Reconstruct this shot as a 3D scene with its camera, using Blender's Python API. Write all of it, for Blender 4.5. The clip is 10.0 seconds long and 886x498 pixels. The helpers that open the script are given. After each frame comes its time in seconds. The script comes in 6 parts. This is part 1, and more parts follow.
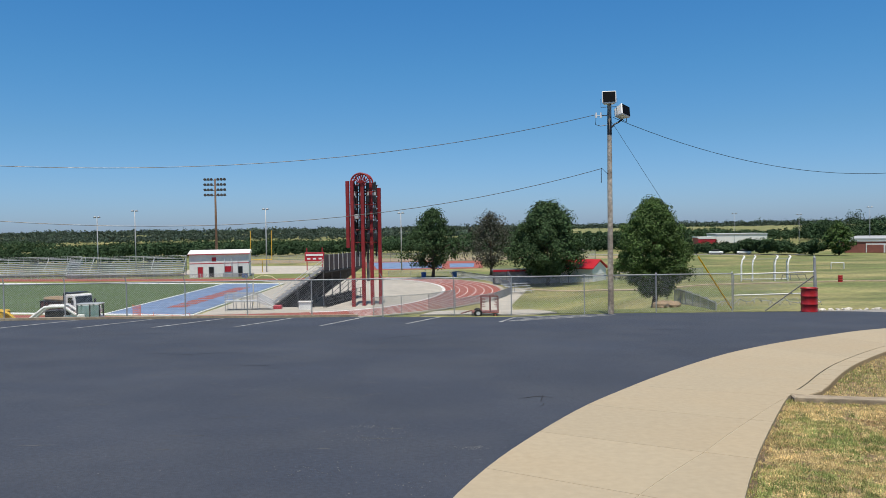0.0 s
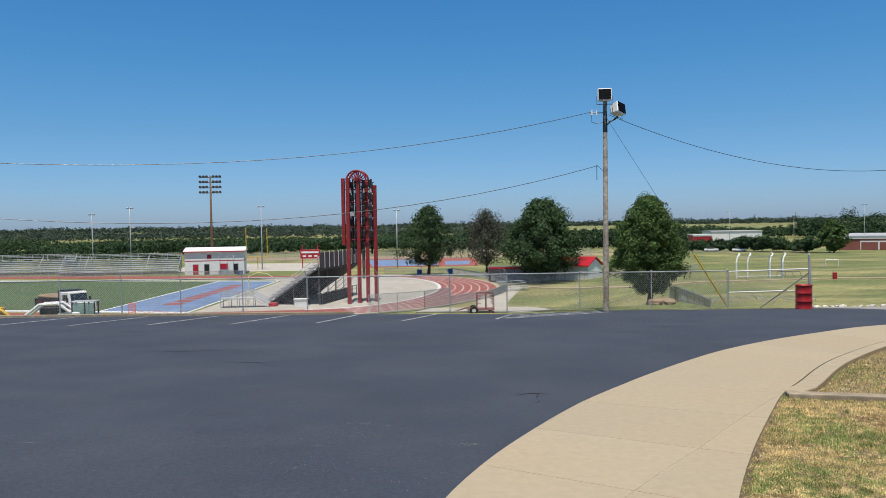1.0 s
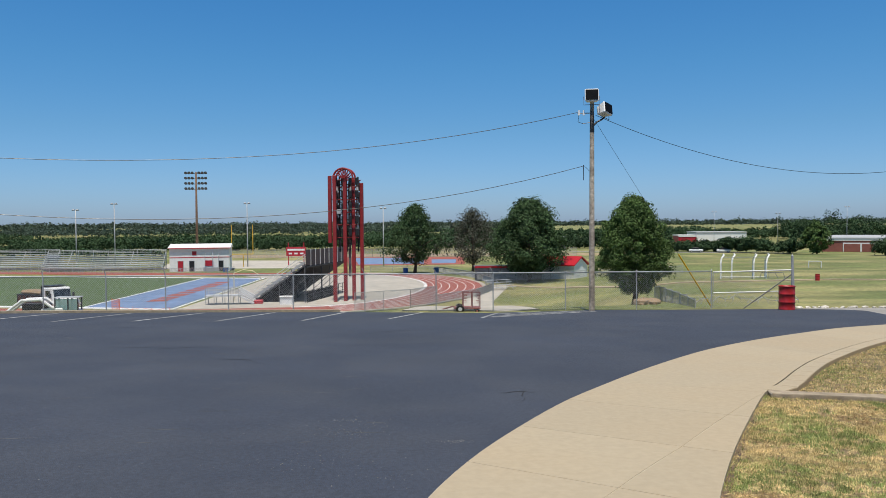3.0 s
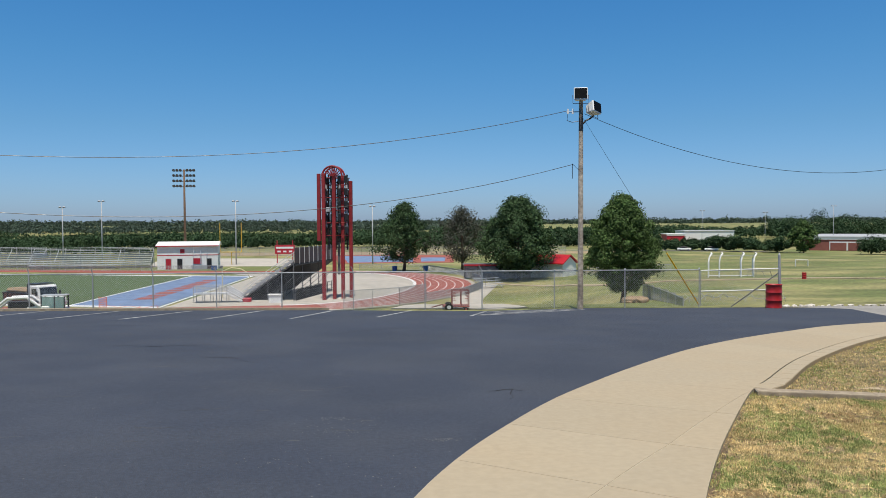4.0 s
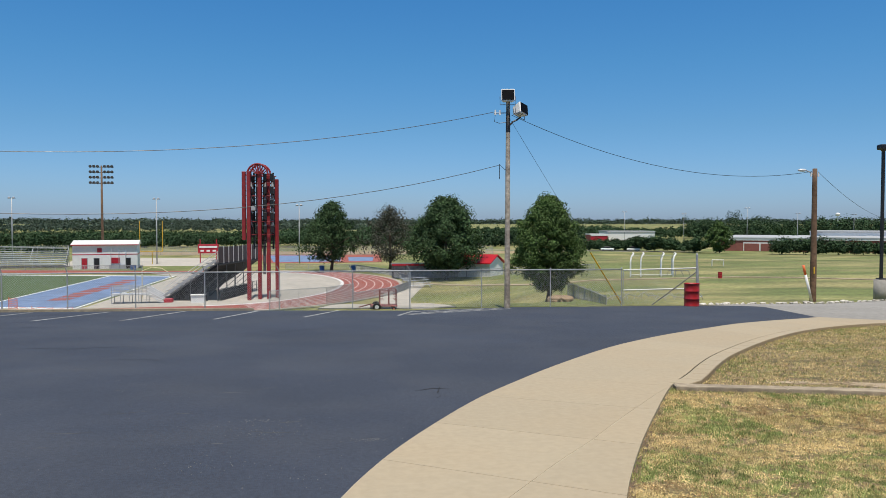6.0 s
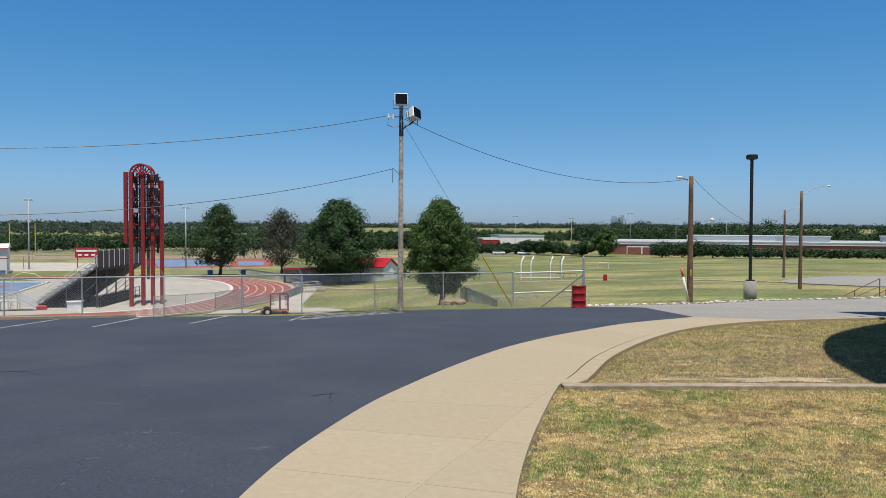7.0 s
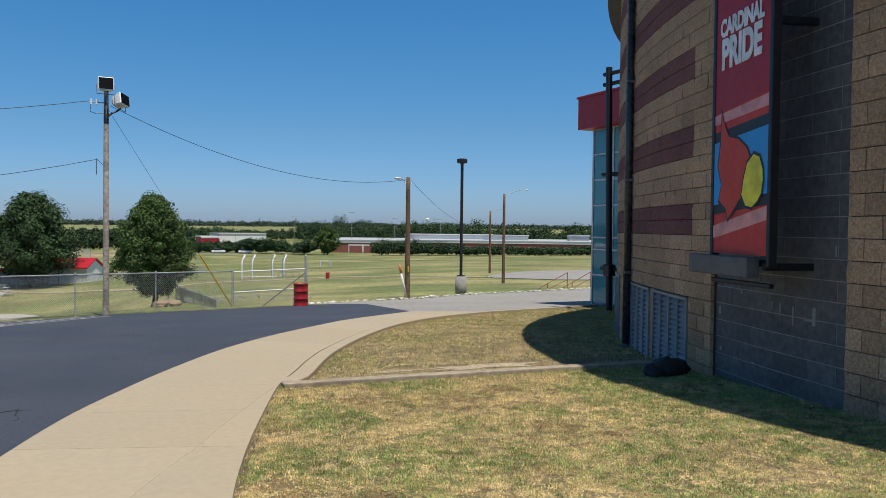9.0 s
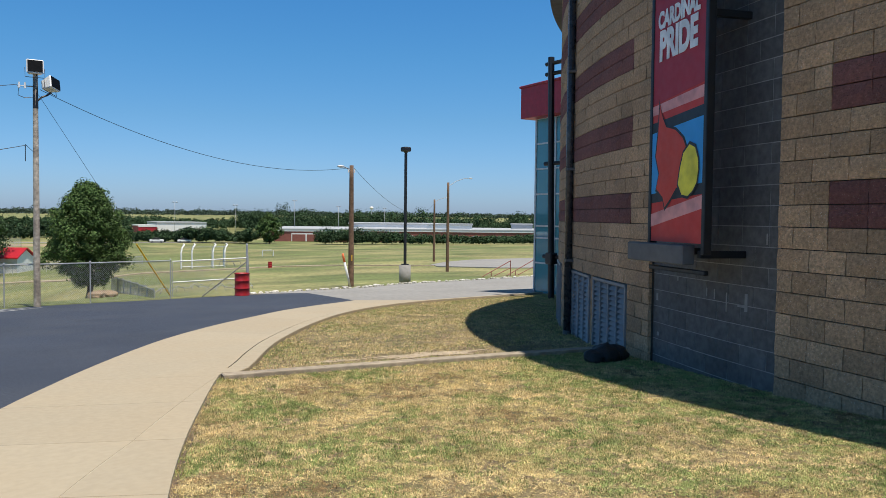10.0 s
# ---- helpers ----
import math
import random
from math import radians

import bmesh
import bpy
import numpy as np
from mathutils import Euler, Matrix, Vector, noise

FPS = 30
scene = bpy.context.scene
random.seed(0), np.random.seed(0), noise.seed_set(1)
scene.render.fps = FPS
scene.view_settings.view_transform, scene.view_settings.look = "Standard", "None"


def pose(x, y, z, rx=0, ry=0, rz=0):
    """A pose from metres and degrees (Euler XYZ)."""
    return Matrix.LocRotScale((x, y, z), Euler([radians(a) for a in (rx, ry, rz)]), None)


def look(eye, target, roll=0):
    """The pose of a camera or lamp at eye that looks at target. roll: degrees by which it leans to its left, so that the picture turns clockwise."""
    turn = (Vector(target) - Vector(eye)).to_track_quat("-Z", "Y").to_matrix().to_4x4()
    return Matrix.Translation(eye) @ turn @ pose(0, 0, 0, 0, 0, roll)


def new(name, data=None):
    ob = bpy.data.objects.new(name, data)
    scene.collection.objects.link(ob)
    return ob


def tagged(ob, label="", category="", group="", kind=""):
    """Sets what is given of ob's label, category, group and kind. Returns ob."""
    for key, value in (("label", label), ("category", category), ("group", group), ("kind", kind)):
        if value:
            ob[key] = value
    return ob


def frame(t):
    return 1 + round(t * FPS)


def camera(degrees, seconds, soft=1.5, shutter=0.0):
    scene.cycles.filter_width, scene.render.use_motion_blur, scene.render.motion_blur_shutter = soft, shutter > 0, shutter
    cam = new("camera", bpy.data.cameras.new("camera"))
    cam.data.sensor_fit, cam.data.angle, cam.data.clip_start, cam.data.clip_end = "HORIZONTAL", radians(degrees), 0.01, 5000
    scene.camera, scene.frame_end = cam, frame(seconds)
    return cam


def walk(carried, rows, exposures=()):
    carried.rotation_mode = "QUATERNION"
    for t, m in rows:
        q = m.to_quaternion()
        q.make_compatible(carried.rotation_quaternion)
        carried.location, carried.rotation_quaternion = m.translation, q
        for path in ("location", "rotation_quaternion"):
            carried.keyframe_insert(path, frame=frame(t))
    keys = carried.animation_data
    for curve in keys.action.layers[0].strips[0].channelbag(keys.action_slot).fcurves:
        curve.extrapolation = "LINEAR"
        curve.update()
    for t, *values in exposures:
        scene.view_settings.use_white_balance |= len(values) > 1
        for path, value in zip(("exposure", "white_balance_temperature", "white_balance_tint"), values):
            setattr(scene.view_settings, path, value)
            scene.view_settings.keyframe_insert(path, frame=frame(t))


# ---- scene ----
EXPO = 0.0
cam = camera(59.6, 10.0, soft=0.7)
PATH = [
    (0, (0.032, -0.408, 1.756), (0.025, 1.591, 1.707), -0.9),
    (0.5, (0.034, -0.408, 1.754), (0.03, 1.592, 1.701), -1.0),
    (1, (0.03, -0.412, 1.752), (0.034, 1.587, 1.696), -0.9),
    (1.5, (0.025, -0.427, 1.755), (0.04, 1.572, 1.698), -0.8),
    (2, (0.017, -0.449, 1.751), (0.038, 1.55, 1.693), -0.6),
    (2.5, (0.017, -0.451, 1.752), (0.045, 1.548, 1.693), -0.5),
    (4, (0.027, -0.445, 1.751), (0.094, 1.553, 1.686), -0.3),
    (4.5, (0.018, -0.45, 1.752), (0.104, 1.547, 1.684), -0.3),
    (5, (0.024, -0.44, 1.744), (0.155, 1.555, 1.677), -0.2),
    (6.5, (0.039, -0.424, 1.741), (0.399, 1.542, 1.678), 0.1),
    (7, (0.049, -0.418, 1.738), (0.57, 1.512, 1.682), 0.2),
    (7.5, (0.061, -0.402, 1.727), (0.787, 1.461, 1.678), 0.3),
    (8, (0.073, -0.381, 1.718), (1.012, 1.385, 1.676), 0.4),
    (8.5, (0.091, -0.378, 1.718), (1.16, 1.312, 1.674), 0.5),
    (9, (0.106, -0.372, 1.712), (1.265, 1.257, 1.657), 0.6),
    (9.5, (0.121, -0.367, 1.714), (1.341, 1.217, 1.645), 0.6),
    (10, (0.132, -0.374, 1.712), (1.405, 1.167, 1.629), 0.6),
]
walk(cam, [(t, look(eye, target, roll)) for t, eye, target, roll in PATH], exposures=[(0.0, EXPO), (7.2, EXPO), (8.2, EXPO - 0.05), (9.0, EXPO - 0.05), (9.5, EXPO + 0.13), (10.0, EXPO + 0.17)])

# ---- light ----
SUN_EL, SUN_AZ = 73.0, 180.0  # the sun stands high behind the first view
world = bpy.data.worlds.new("world")
scene.world = world
world.use_nodes = True
wn = world.node_tree.nodes
sky = wn.new("ShaderNodeTexSky")
sky.sky_type = 'NISHITA'
sky.sun_disc = False
sky.sun_elevation = radians(SUN_EL)
sky.sun_rotation = radians(SUN_AZ)
sky.altitude = 300
sky.air_density, sky.dust_density, sky.ozone_density = 1.0, 0.7, 3.0
wn["Background"].inputs[1].default_value = 0.088
vivid = wn.new("ShaderNodeHueSaturation")
vivid.inputs["Saturation"].default_value = 1.1
world.node_tree.links.new(sky.outputs[0], vivid.inputs["Color"])
cool = wn.new("ShaderNodeMix")
cool.data_type, cool.blend_type = "RGBA", "MULTIPLY"
cool.inputs["Factor"].default_value = 1.0
# haze: the sky pales towards the horizon
up = wn.new("ShaderNodeTexCoord")
split = wn.new("ShaderNodeSeparateXYZ")
world.node_tree.links.new(up.outputs["Generated"], split.inputs[0])
haze = wn.new("ShaderNodeValToRGB")
haze.color_ramp.elements[0].color = (0.69, 0.92, 1.52, 1)
haze.color_ramp.elements[1].color = (0.43, 0.54, 0.53, 1)
for height, tone in ((0.06, (0.65, 0.935, 1.36)), (0.12, (0.60, 0.955, 1.24)), (0.20, (0.53, 1.02, 1.29)), (0.30, (0.46, 1.05, 1.38)), (0.75, (0.43, 0.56, 0.56))):
    haze.color_ramp.elements.new(height).color = (*tone, 1)
world.node_tree.links.new(split.outputs["Z"], haze.inputs[0])
world.node_tree.links.new(haze.outputs[0], cool.inputs["B"])
world.node_tree.links.new(vivid.outputs[0], cool.inputs["A"])
world.node_tree.links.new(cool.outputs["Result"], wn["Background"].inputs[0])
sun = new("sun", bpy.data.lights.new("sun", 'SUN'))
sun.data.energy, sun.data.angle, sun.data.color = 4.9, radians(0.55), (1.0, 0.95, 0.87)
az = radians(SUN_AZ)
sun.matrix_world = look((math.sin(az) * 50, math.cos(az) * 50, 50 * math.tan(radians(SUN_EL))), (0, 0, 0))

# ---- materials ----
RNG = random.Random(7)


def mat(name, base, rough=0.8, metal=0.0, var=(0.8, 1.2), scale=6.0, scale2=0.7, tint=None, tint_amt=0.0, tint_scale=0.3,
        bump=0.0, bump_scale=40.0, rand=0.0, island=False, spec=0.5, speck=None):
    """A surface with fine and broad variation of its base colour, relief and, for pieces, a tone of their own."""
    m = bpy.data.materials.new(name)
    m.use_nodes = True
    nt = m.node_tree
    n, l = nt.nodes, nt.links
    b = n["Principled BSDF"]
    b.inputs["Roughness"].default_value, b.inputs["Metallic"].default_value = rough, metal
    b.inputs["Specular IOR Level"].default_value = spec
    tc = n.new("ShaderNodeTexCoord")
    geo = n.new("ShaderNodeNewGeometry")

    def noise_tex(sc, detail=4.0):
        t = n.new("ShaderNodeTexNoise")
        t.inputs["Scale"].default_value, t.inputs["Detail"].default_value = sc, detail
        l.new(geo.outputs["Position"], t.inputs["Vector"])
        return t.outputs["Fac"]

    def maths(op, a, c):
        t = n.new("ShaderNodeMath")
        t.operation = op
        for i, v in enumerate((a, c)):
            if isinstance(v, (int, float)):
                t.inputs[i].default_value = v
            else:
                l.new(v, t.inputs[i])
        return t.outputs[0]

    def mapped(v, lo, hi, a=0.3, c=0.7):
        t = n.new("ShaderNodeMapRange")
        l.new(v, t.inputs[0])
        for i, x in enumerate((a, c, lo, hi)):
            t.inputs[i + 1].default_value = x
        return t.outputs[0]

    tone = maths("MULTIPLY", mapped(noise_tex(scale, 6.0), *var), mapped(noise_tex(scale2, 3.0), 1 - (1 - var[0]) * 0.6, 1 + (var[1] - 1) * 0.6))
    if rand:
        src = geo.outputs["Random Per Island"] if island else n.new("ShaderNodeObjectInfo").outputs["Random"]
        tone = maths("MULTIPLY", tone, mapped(src, 1 - rand, 1 + rand, 0.0, 1.0))
    colour = n.new("ShaderNodeMix")
    colour.data_type = "RGBA"
    colour.inputs["A"].default_value = (*base, 1)
    colour.inputs["B"].default_value = (*(tint or base), 1)
    if tint:
        l.new(mapped(noise_tex(tint_scale, 5.0), 0.0, tint_amt, 0.42, 0.62), colour.inputs["Factor"])
    else:
        colour.inputs["Factor"].default_value = 0
    out = colour.outputs["Result"]
    if speck:  # (colour, scale, threshold)
        v = n.new("ShaderNodeTexVoronoi")
        v.inputs["Scale"].default_value = speck[1]
        l.new(geo.outputs["Position"], v.inputs["Vector"])
        mx = n.new("ShaderNodeMix")
        mx.data_type = "RGBA"
        l.new(out, mx.inputs["A"])
        mx.inputs["B"].default_value = (*speck[0], 1)
        l.new(mapped(v.outputs["Distance"], 1.0, 0.0, speck[2] * 0.6, speck[2]), mx.inputs["Factor"])
        out = mx.outputs["Result"]
    sc = n.new("ShaderNodeVectorMath")
    sc.operation = "SCALE"
    l.new(out, sc.inputs[0])
    l.new(tone, sc.inputs["Scale"])
    l.new(sc.outputs[0], b.inputs["Base Color"])
    l.new(mapped(noise_tex(scale * 1.7), max(0.02, rough - 0.08), min(1, rough + 0.08)), b.inputs["Roughness"])
    if bump:
        bp = n.new("ShaderNodeBump")
        bp.inputs["Strength"].default_value, bp.inputs["Distance"].default_value = bump, 0.02
        l.new(noise_tex(bump_scale, 6.0), bp.inputs["Height"])
        l.new(bp.outputs[0], b.inputs["Normal"])
    return m


M = {}
M["asphalt"] = mat("asphalt", (0.0366, 0.0438, 0.0640), 0.82, var=(0.84, 1.2), scale=28, scale2=0.35, tint=(0.060, 0.066, 0.082), tint_amt=0.4, tint_scale=0.6, bump=0.35, bump_scale=110, speck=((0.2, 0.2, 0.2), 7.0, 0.05))
M["scuff"] = mat("pale_scuff", (0.105, 0.108, 0.115), 0.9, var=(0.6, 1.3), scale=12, tint=(0.05, 0.053, 0.06), tint_amt=0.9, tint_scale=6.0)
M["asphalt_old"] = mat("asphalt_crack", (0.02, 0.02, 0.022), 0.9)
M["line"] = mat("worn_line_paint", (0.440, 0.440, 0.424), 0.8, var=(0.55, 1.2), scale=5, scale2=1.5, tint=(0.128, 0.128, 0.136), tint_amt=0.7, tint_scale=3.0)
M["concrete"] = mat("pale_concrete", (0.398, 0.332, 0.234), 0.88, var=(0.95, 1.05), scale=14, scale2=0.5, tint=(0.376, 0.292, 0.188), tint_amt=0.35, tint_scale=0.5, bump=0.04, bump_scale=150, rand=0.025)
M["joint"] = mat("sandy_joint_filler", (0.46, 0.41, 0.31), 0.9, var=(0.8, 1.15), scale=12)
# brown soil, dark enough to include the sidewalk's shadow gap
M["soil"] = mat("bare_brown_soil", (0.15, 0.105, 0.065), 0.95, var=(0.6, 1.35), scale=24, scale2=2.0, bump=0.8, bump_scale=50)
M["kerb"] = mat("kerb_concrete", (0.352, 0.288, 0.208), 0.9, var=(0.75, 1.2), scale=10, scale2=1.2, bump=0.3, bump_scale=70)
M["road"] = mat("drive_concrete", (0.288, 0.272, 0.248), 0.9, var=(0.85, 1.12), scale=5, scale2=0.3)
M["lawn_soil"] = mat("dry_lawn_soil", (0.29, 0.21, 0.115), 0.95, var=(0.35, 1.4), scale=34, scale2=1.6, tint=(0.15, 0.13, 0.055), tint_amt=0.8, tint_scale=1.1, bump=0.9, bump_scale=60)
M["grass"] = mat("field_grass", (0.138, 0.160, 0.046), 0.95, var=(0.55, 1.45), scale=2.6, scale2=0.12, tint=(0.33, 0.28, 0.12), tint_amt=0.7, tint_scale=0.075, bump=0.6, bump_scale=6)
M["turf"] = mat("sports_turf", (0.080, 0.118, 0.042), 0.95, var=(0.85, 1.15), scale=0.8, scale2=0.06)
M["turf_line"] = mat("faded_turf_line", (0.13, 0.165, 0.10), 0.95, var=(0.7, 1.2), scale=0.8)
M["blue"] = mat("blue_turf", (0.150, 0.218, 0.354), 0.9, var=(0.85, 1.15), scale=0.7)
M["track"] = mat("red_track", (0.30, 0.085, 0.06), 0.9, var=(0.85, 1.15), scale=1.0, scale2=0.08)
M["apron"] = mat("apron_concrete", (0.45, 0.41, 0.35), 0.9, var=(0.85, 1.12), scale=1.0, scale2=0.1)
M["dirt"] = mat("infield_dirt", (0.336, 0.248, 0.144), 0.95, var=(0.85, 1.15), scale=0.6)
M["white"] = mat("white_paint", (0.78, 0.77, 0.75), 0.55, var=(0.95, 1.04), scale=2)
M["red"] = mat("red_paint", (0.42, 0.015, 0.03), 0.45, var=(0.85, 1.12), scale=5)
M["red_roof"] = mat("red_metal_roof", (0.440, 0.016, 0.024), 0.4, var=(0.9, 1.1), scale=3)
M["tower_red"] = mat("faded_red_steel", (0.272, 0.020, 0.024), 0.5, var=(0.8, 1.15), scale=2)
M["tower_dark"] = mat("dark_red_brown_panel", (0.035, 0.016, 0.018), 0.7, var=(0.7, 1.3), scale=2)
M["black"] = mat("black_metal", (0.012, 0.012, 0.014), 0.45, var=(0.8, 1.3))
M["pipe"] = mat("dark_glossy_pipe_paint", (0.05, 0.052, 0.058), 0.28, var=(0.9, 1.1))
M["rubber"] = mat("black_rubber", (0.016, 0.016, 0.016), 0.85)
M["steel"] = mat("galvanised_steel", (0.400, 0.408, 0.416), 0.5, metal=0.15, var=(0.8, 1.15), scale=8)
M["alu"] = mat("aluminium", (0.60, 0.61, 0.62), 0.45, metal=0.15, var=(0.85, 1.1))
M["lens"] = mat("dark_lamp_lens", (0.005, 0.005, 0.006), 0.5, spec=0.08)
M["tread"] = mat("weathered_tread_metal", (0.27, 0.275, 0.28), 0.6, metal=0.1, var=(0.7, 1.2), scale=2)
# near-black for the home stand's mesh and the shade beneath it
M["darkscreen"] = mat("dark_screen", (0.012, 0.013, 0.015), 0.8, var=(0.8, 1.2))
M["wood"] = mat("weathered_pole_wood", (0.58, 0.49, 0.39), 0.9, var=(0.6, 1.25), scale=9, scale2=1.2, tint=(0.16, 0.115, 0.085), tint_amt=0.45, tint_scale=1.6, bump=0.6, bump_scale=30)
M["wood_dark"] = mat("brown_pole_wood", (0.17, 0.10, 0.06), 0.9, var=(0.65, 1.25), scale=9, scale2=1.2, bump=0.6, bump_scale=30)
M["bark"] = mat("tree_bark", (0.10, 0.075, 0.055), 0.95, var=(0.6, 1.3), scale=8, bump=0.8, bump_scale=20)
M["leaf"] = mat("leaf_green", (0.070, 0.118, 0.034), 0.8, spec=0.2, var=(0.7, 1.3), scale=1.0, rand=0.45, island=True)
M["leaf_dark"] = mat("leaf_dark_green", (0.048, 0.086, 0.034), 0.8, spec=0.2, var=(0.7, 1.3), scale=1.0, rand=0.45, island=True)
M["leaf_dry"] = mat("leaf_thin_dull", (0.050, 0.054, 0.034), 0.7, var=(0.7, 1.3), scale=1.0, rand=0.4, island=True)
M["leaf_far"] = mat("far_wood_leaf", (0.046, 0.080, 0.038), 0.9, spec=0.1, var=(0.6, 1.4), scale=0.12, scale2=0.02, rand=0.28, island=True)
# bluer green: distance haze is put into this leaf colour
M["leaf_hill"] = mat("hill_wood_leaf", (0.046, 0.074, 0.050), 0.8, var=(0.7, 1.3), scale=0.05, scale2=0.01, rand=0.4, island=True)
M["blade_dry"] = mat("dry_grass_blade", (0.66, 0.51, 0.26), 0.85, spec=0.15, var=(0.7, 1.25), scale=7, scale2=1.0, tint=(0.50, 0.41, 0.17), tint_amt=0.6, tint_scale=1.4, rand=0.5, island=True)
M["blade_green"] = mat("green_grass_blade", (0.25, 0.31, 0.105), 0.85, spec=0.15, var=(0.7, 1.3), scale=7, scale2=1.1, tint=(0.42, 0.42, 0.17), tint_amt=0.6, tint_scale=1.7, rand=0.6, island=True)
M["blade_brown"] = mat("brown_thatch_blade", (0.30, 0.195, 0.09), 0.9, spec=0.1, var=(0.6, 1.35), scale=7, scale2=1.1, rand=0.6, island=True)
M["block"] = mat("split_face_tan_block", (0.526, 0.342, 0.207), 0.95, var=(0.7, 1.25), scale=30, scale2=1.0, bump=1.0, bump_scale=55, rand=0.2, speck=((0.75, 0.66, 0.55), 38.0, 0.17))
M["block_dark"] = mat("split_face_maroon_block", (0.209, 0.086, 0.077), 0.95, var=(0.75, 1.25), scale=30, scale2=1.0, bump=1.0, bump_scale=55, rand=0.12, speck=((0.32, 0.24, 0.2), 42.0, 0.16))
M["block_grey"] = mat("smooth_grey_block", (0.125, 0.122, 0.122), 0.8, var=(0.75, 1.25), scale=12, scale2=0.8, bump=0.2, bump_scale=60, rand=0.15)
M["mortar"] = mat("dark_mortar", (0.07, 0.055, 0.045), 0.95, bump=0.3)
M["mortar_pale"] = mat("pale_mortar", (0.34, 0.33, 0.32), 0.95)
M["vent"] = mat("vent_metal", (0.25, 0.26, 0.28), 0.5, var=(0.9, 1.08))
M["backscreen"] = mat("brown_grey_screen", (0.10, 0.085, 0.088), 0.85, var=(0.85, 1.15))
M["louvre"] = mat("grey_louvre_metal", (0.40, 0.41, 0.43), 0.5, var=(0.9, 1.08))
M["dgrey"] = mat("dark_grey_paint", (0.12, 0.12, 0.125), 0.6)
M["barrel"] = mat("red_drum_paint", (0.40, 0.018, 0.022), 0.4, var=(0.75, 1.15), scale=6, scale2=2)
M["yellow"] = mat("yellow_plastic", (0.72, 0.43, 0.03), 0.5)
M["cream"] = mat("pale_cream_paint", (0.68, 0.60, 0.36), 0.5)
M["orange"] = mat("orange_plastic", (0.75, 0.16, 0.05), 0.6)
M["stone"] = mat("pale_rubble", (0.58, 0.54, 0.48), 0.95, var=(0.7, 1.2), scale=6, bump=0.6, bump_scale=18, rand=0.25)
M["grit"] = mat("grey_grit", (0.30, 0.29, 0.27), 0.95, var=(0.5, 1.3), scale=30)
M["rust"] = mat("rusty_red_frame", (0.29, 0.10, 0.085), 0.8, var=(0.7, 1.2))
M["brick"] = mat("far_red_brick", (0.27, 0.095, 0.075), 0.9, var=(0.9, 1.1), scale=0.6)
M["roofgrey"] = mat("grey_flat_roof", (0.40, 0.41, 0.42), 0.8, var=(0.9, 1.1), scale=0.3)
M["bluebin"] = mat("blue_plastic", (0.03, 0.12, 0.35), 0.5)
M["tarp"] = mat("grey_tarp", (0.30, 0.31, 0.32), 0.7, var=(0.5, 1.3), scale=0.8)
M["bed_rust"] = mat("rusty_brown_steel", (0.11, 0.055, 0.045), 0.8, var=(0.6, 1.4), scale=3)
M["bare"] = mat("bare_pale_soil", (0.44, 0.345, 0.235), 0.95, var=(0.75, 1.2), scale=16, scale2=1.8, bump=0.7, bump_scale=45)
M["tan"] = mat("tan_load", (0.30, 0.21, 0.13), 0.9)
M["bag"] = mat("black_plastic_bag", (0.012, 0.012, 0.013), 0.6, bump=0.6, bump_scale=14)
M["b_red"] = mat("banner_red", (0.64, 0.05, 0.04), 0.55, var=(0.92, 1.06))
M["b_bright"] = mat("banner_bright_red", (0.64, 0.06, 0.035), 0.55, var=(0.94, 1.05))
M["b_dark"] = mat("banner_dark_red", (0.42, 0.028, 0.048), 0.55, var=(0.92, 1.06))
M["b_blue"] = mat("banner_blue", (0.04, 0.36, 0.80), 0.55, var=(0.95, 1.05))
M["b_pink"] = mat("banner_pale_red", (0.76, 0.34, 0.33), 0.55)
M["b_yellow"] = mat("banner_yellow", (0.85, 0.75, 0.06), 0.55)
M["b_white"] = mat("banner_white", (0.86, 0.86, 0.87), 0.55)


def glass(name, colour, rough=0.03):
    m = bpy.data.materials.new(name)
    m.use_nodes = True
    b = m.node_tree.nodes["Principled BSDF"]
    b.inputs["Base Color"].default_value = (*colour, 1)
    b.inputs["Roughness"].default_value = rough
    b.inputs["Transmission Weight"].default_value = 0.55
    b.inputs["IOR"].default_value = 1.5
    return m


M["glass"] = glass("blue_tinted_glass", (0.16, 0.50, 0.60))
M["cabglass"] = glass("pale_cab_glass", (0.38, 0.56, 0.54))
M["darkglass"] = mat("dark_cab_glass", (0.02, 0.025, 0.028), 0.12, var=(0.9, 1.1))
M["carglass"] = glass("car_glass", (0.25, 0.3, 0.3))

# ---- building helpers ----


def part(name, bm, material, parent=None, label="", smooth=False):
    """Links a bmesh as one mesh object, under a thing or a part."""
    me = bpy.data.meshes.new(name)
    bm.to_mesh(me)
    bm.free()
    me.materials.append(material)
    if smooth:
        me.polygons.foreach_set("use_smooth", [True] * len(me.polygons))
    ob = new(name, me)
    if parent:
        ob.parent = parent
    return tagged(ob, label)


def raw(name, verts, faces, material, parent=None, label=""):
    me = bpy.data.meshes.new(name)
    me.from_pydata(verts, [], faces)
    me.materials.append(material)
    ob = new(name, me)
    if parent:
        ob.parent = parent
    return tagged(ob, label)


def thing(name, m, label, category, group="", kind=""):
    ob = new(name)
    ob.matrix_world = m
    return tagged(ob, label, category, group, kind)


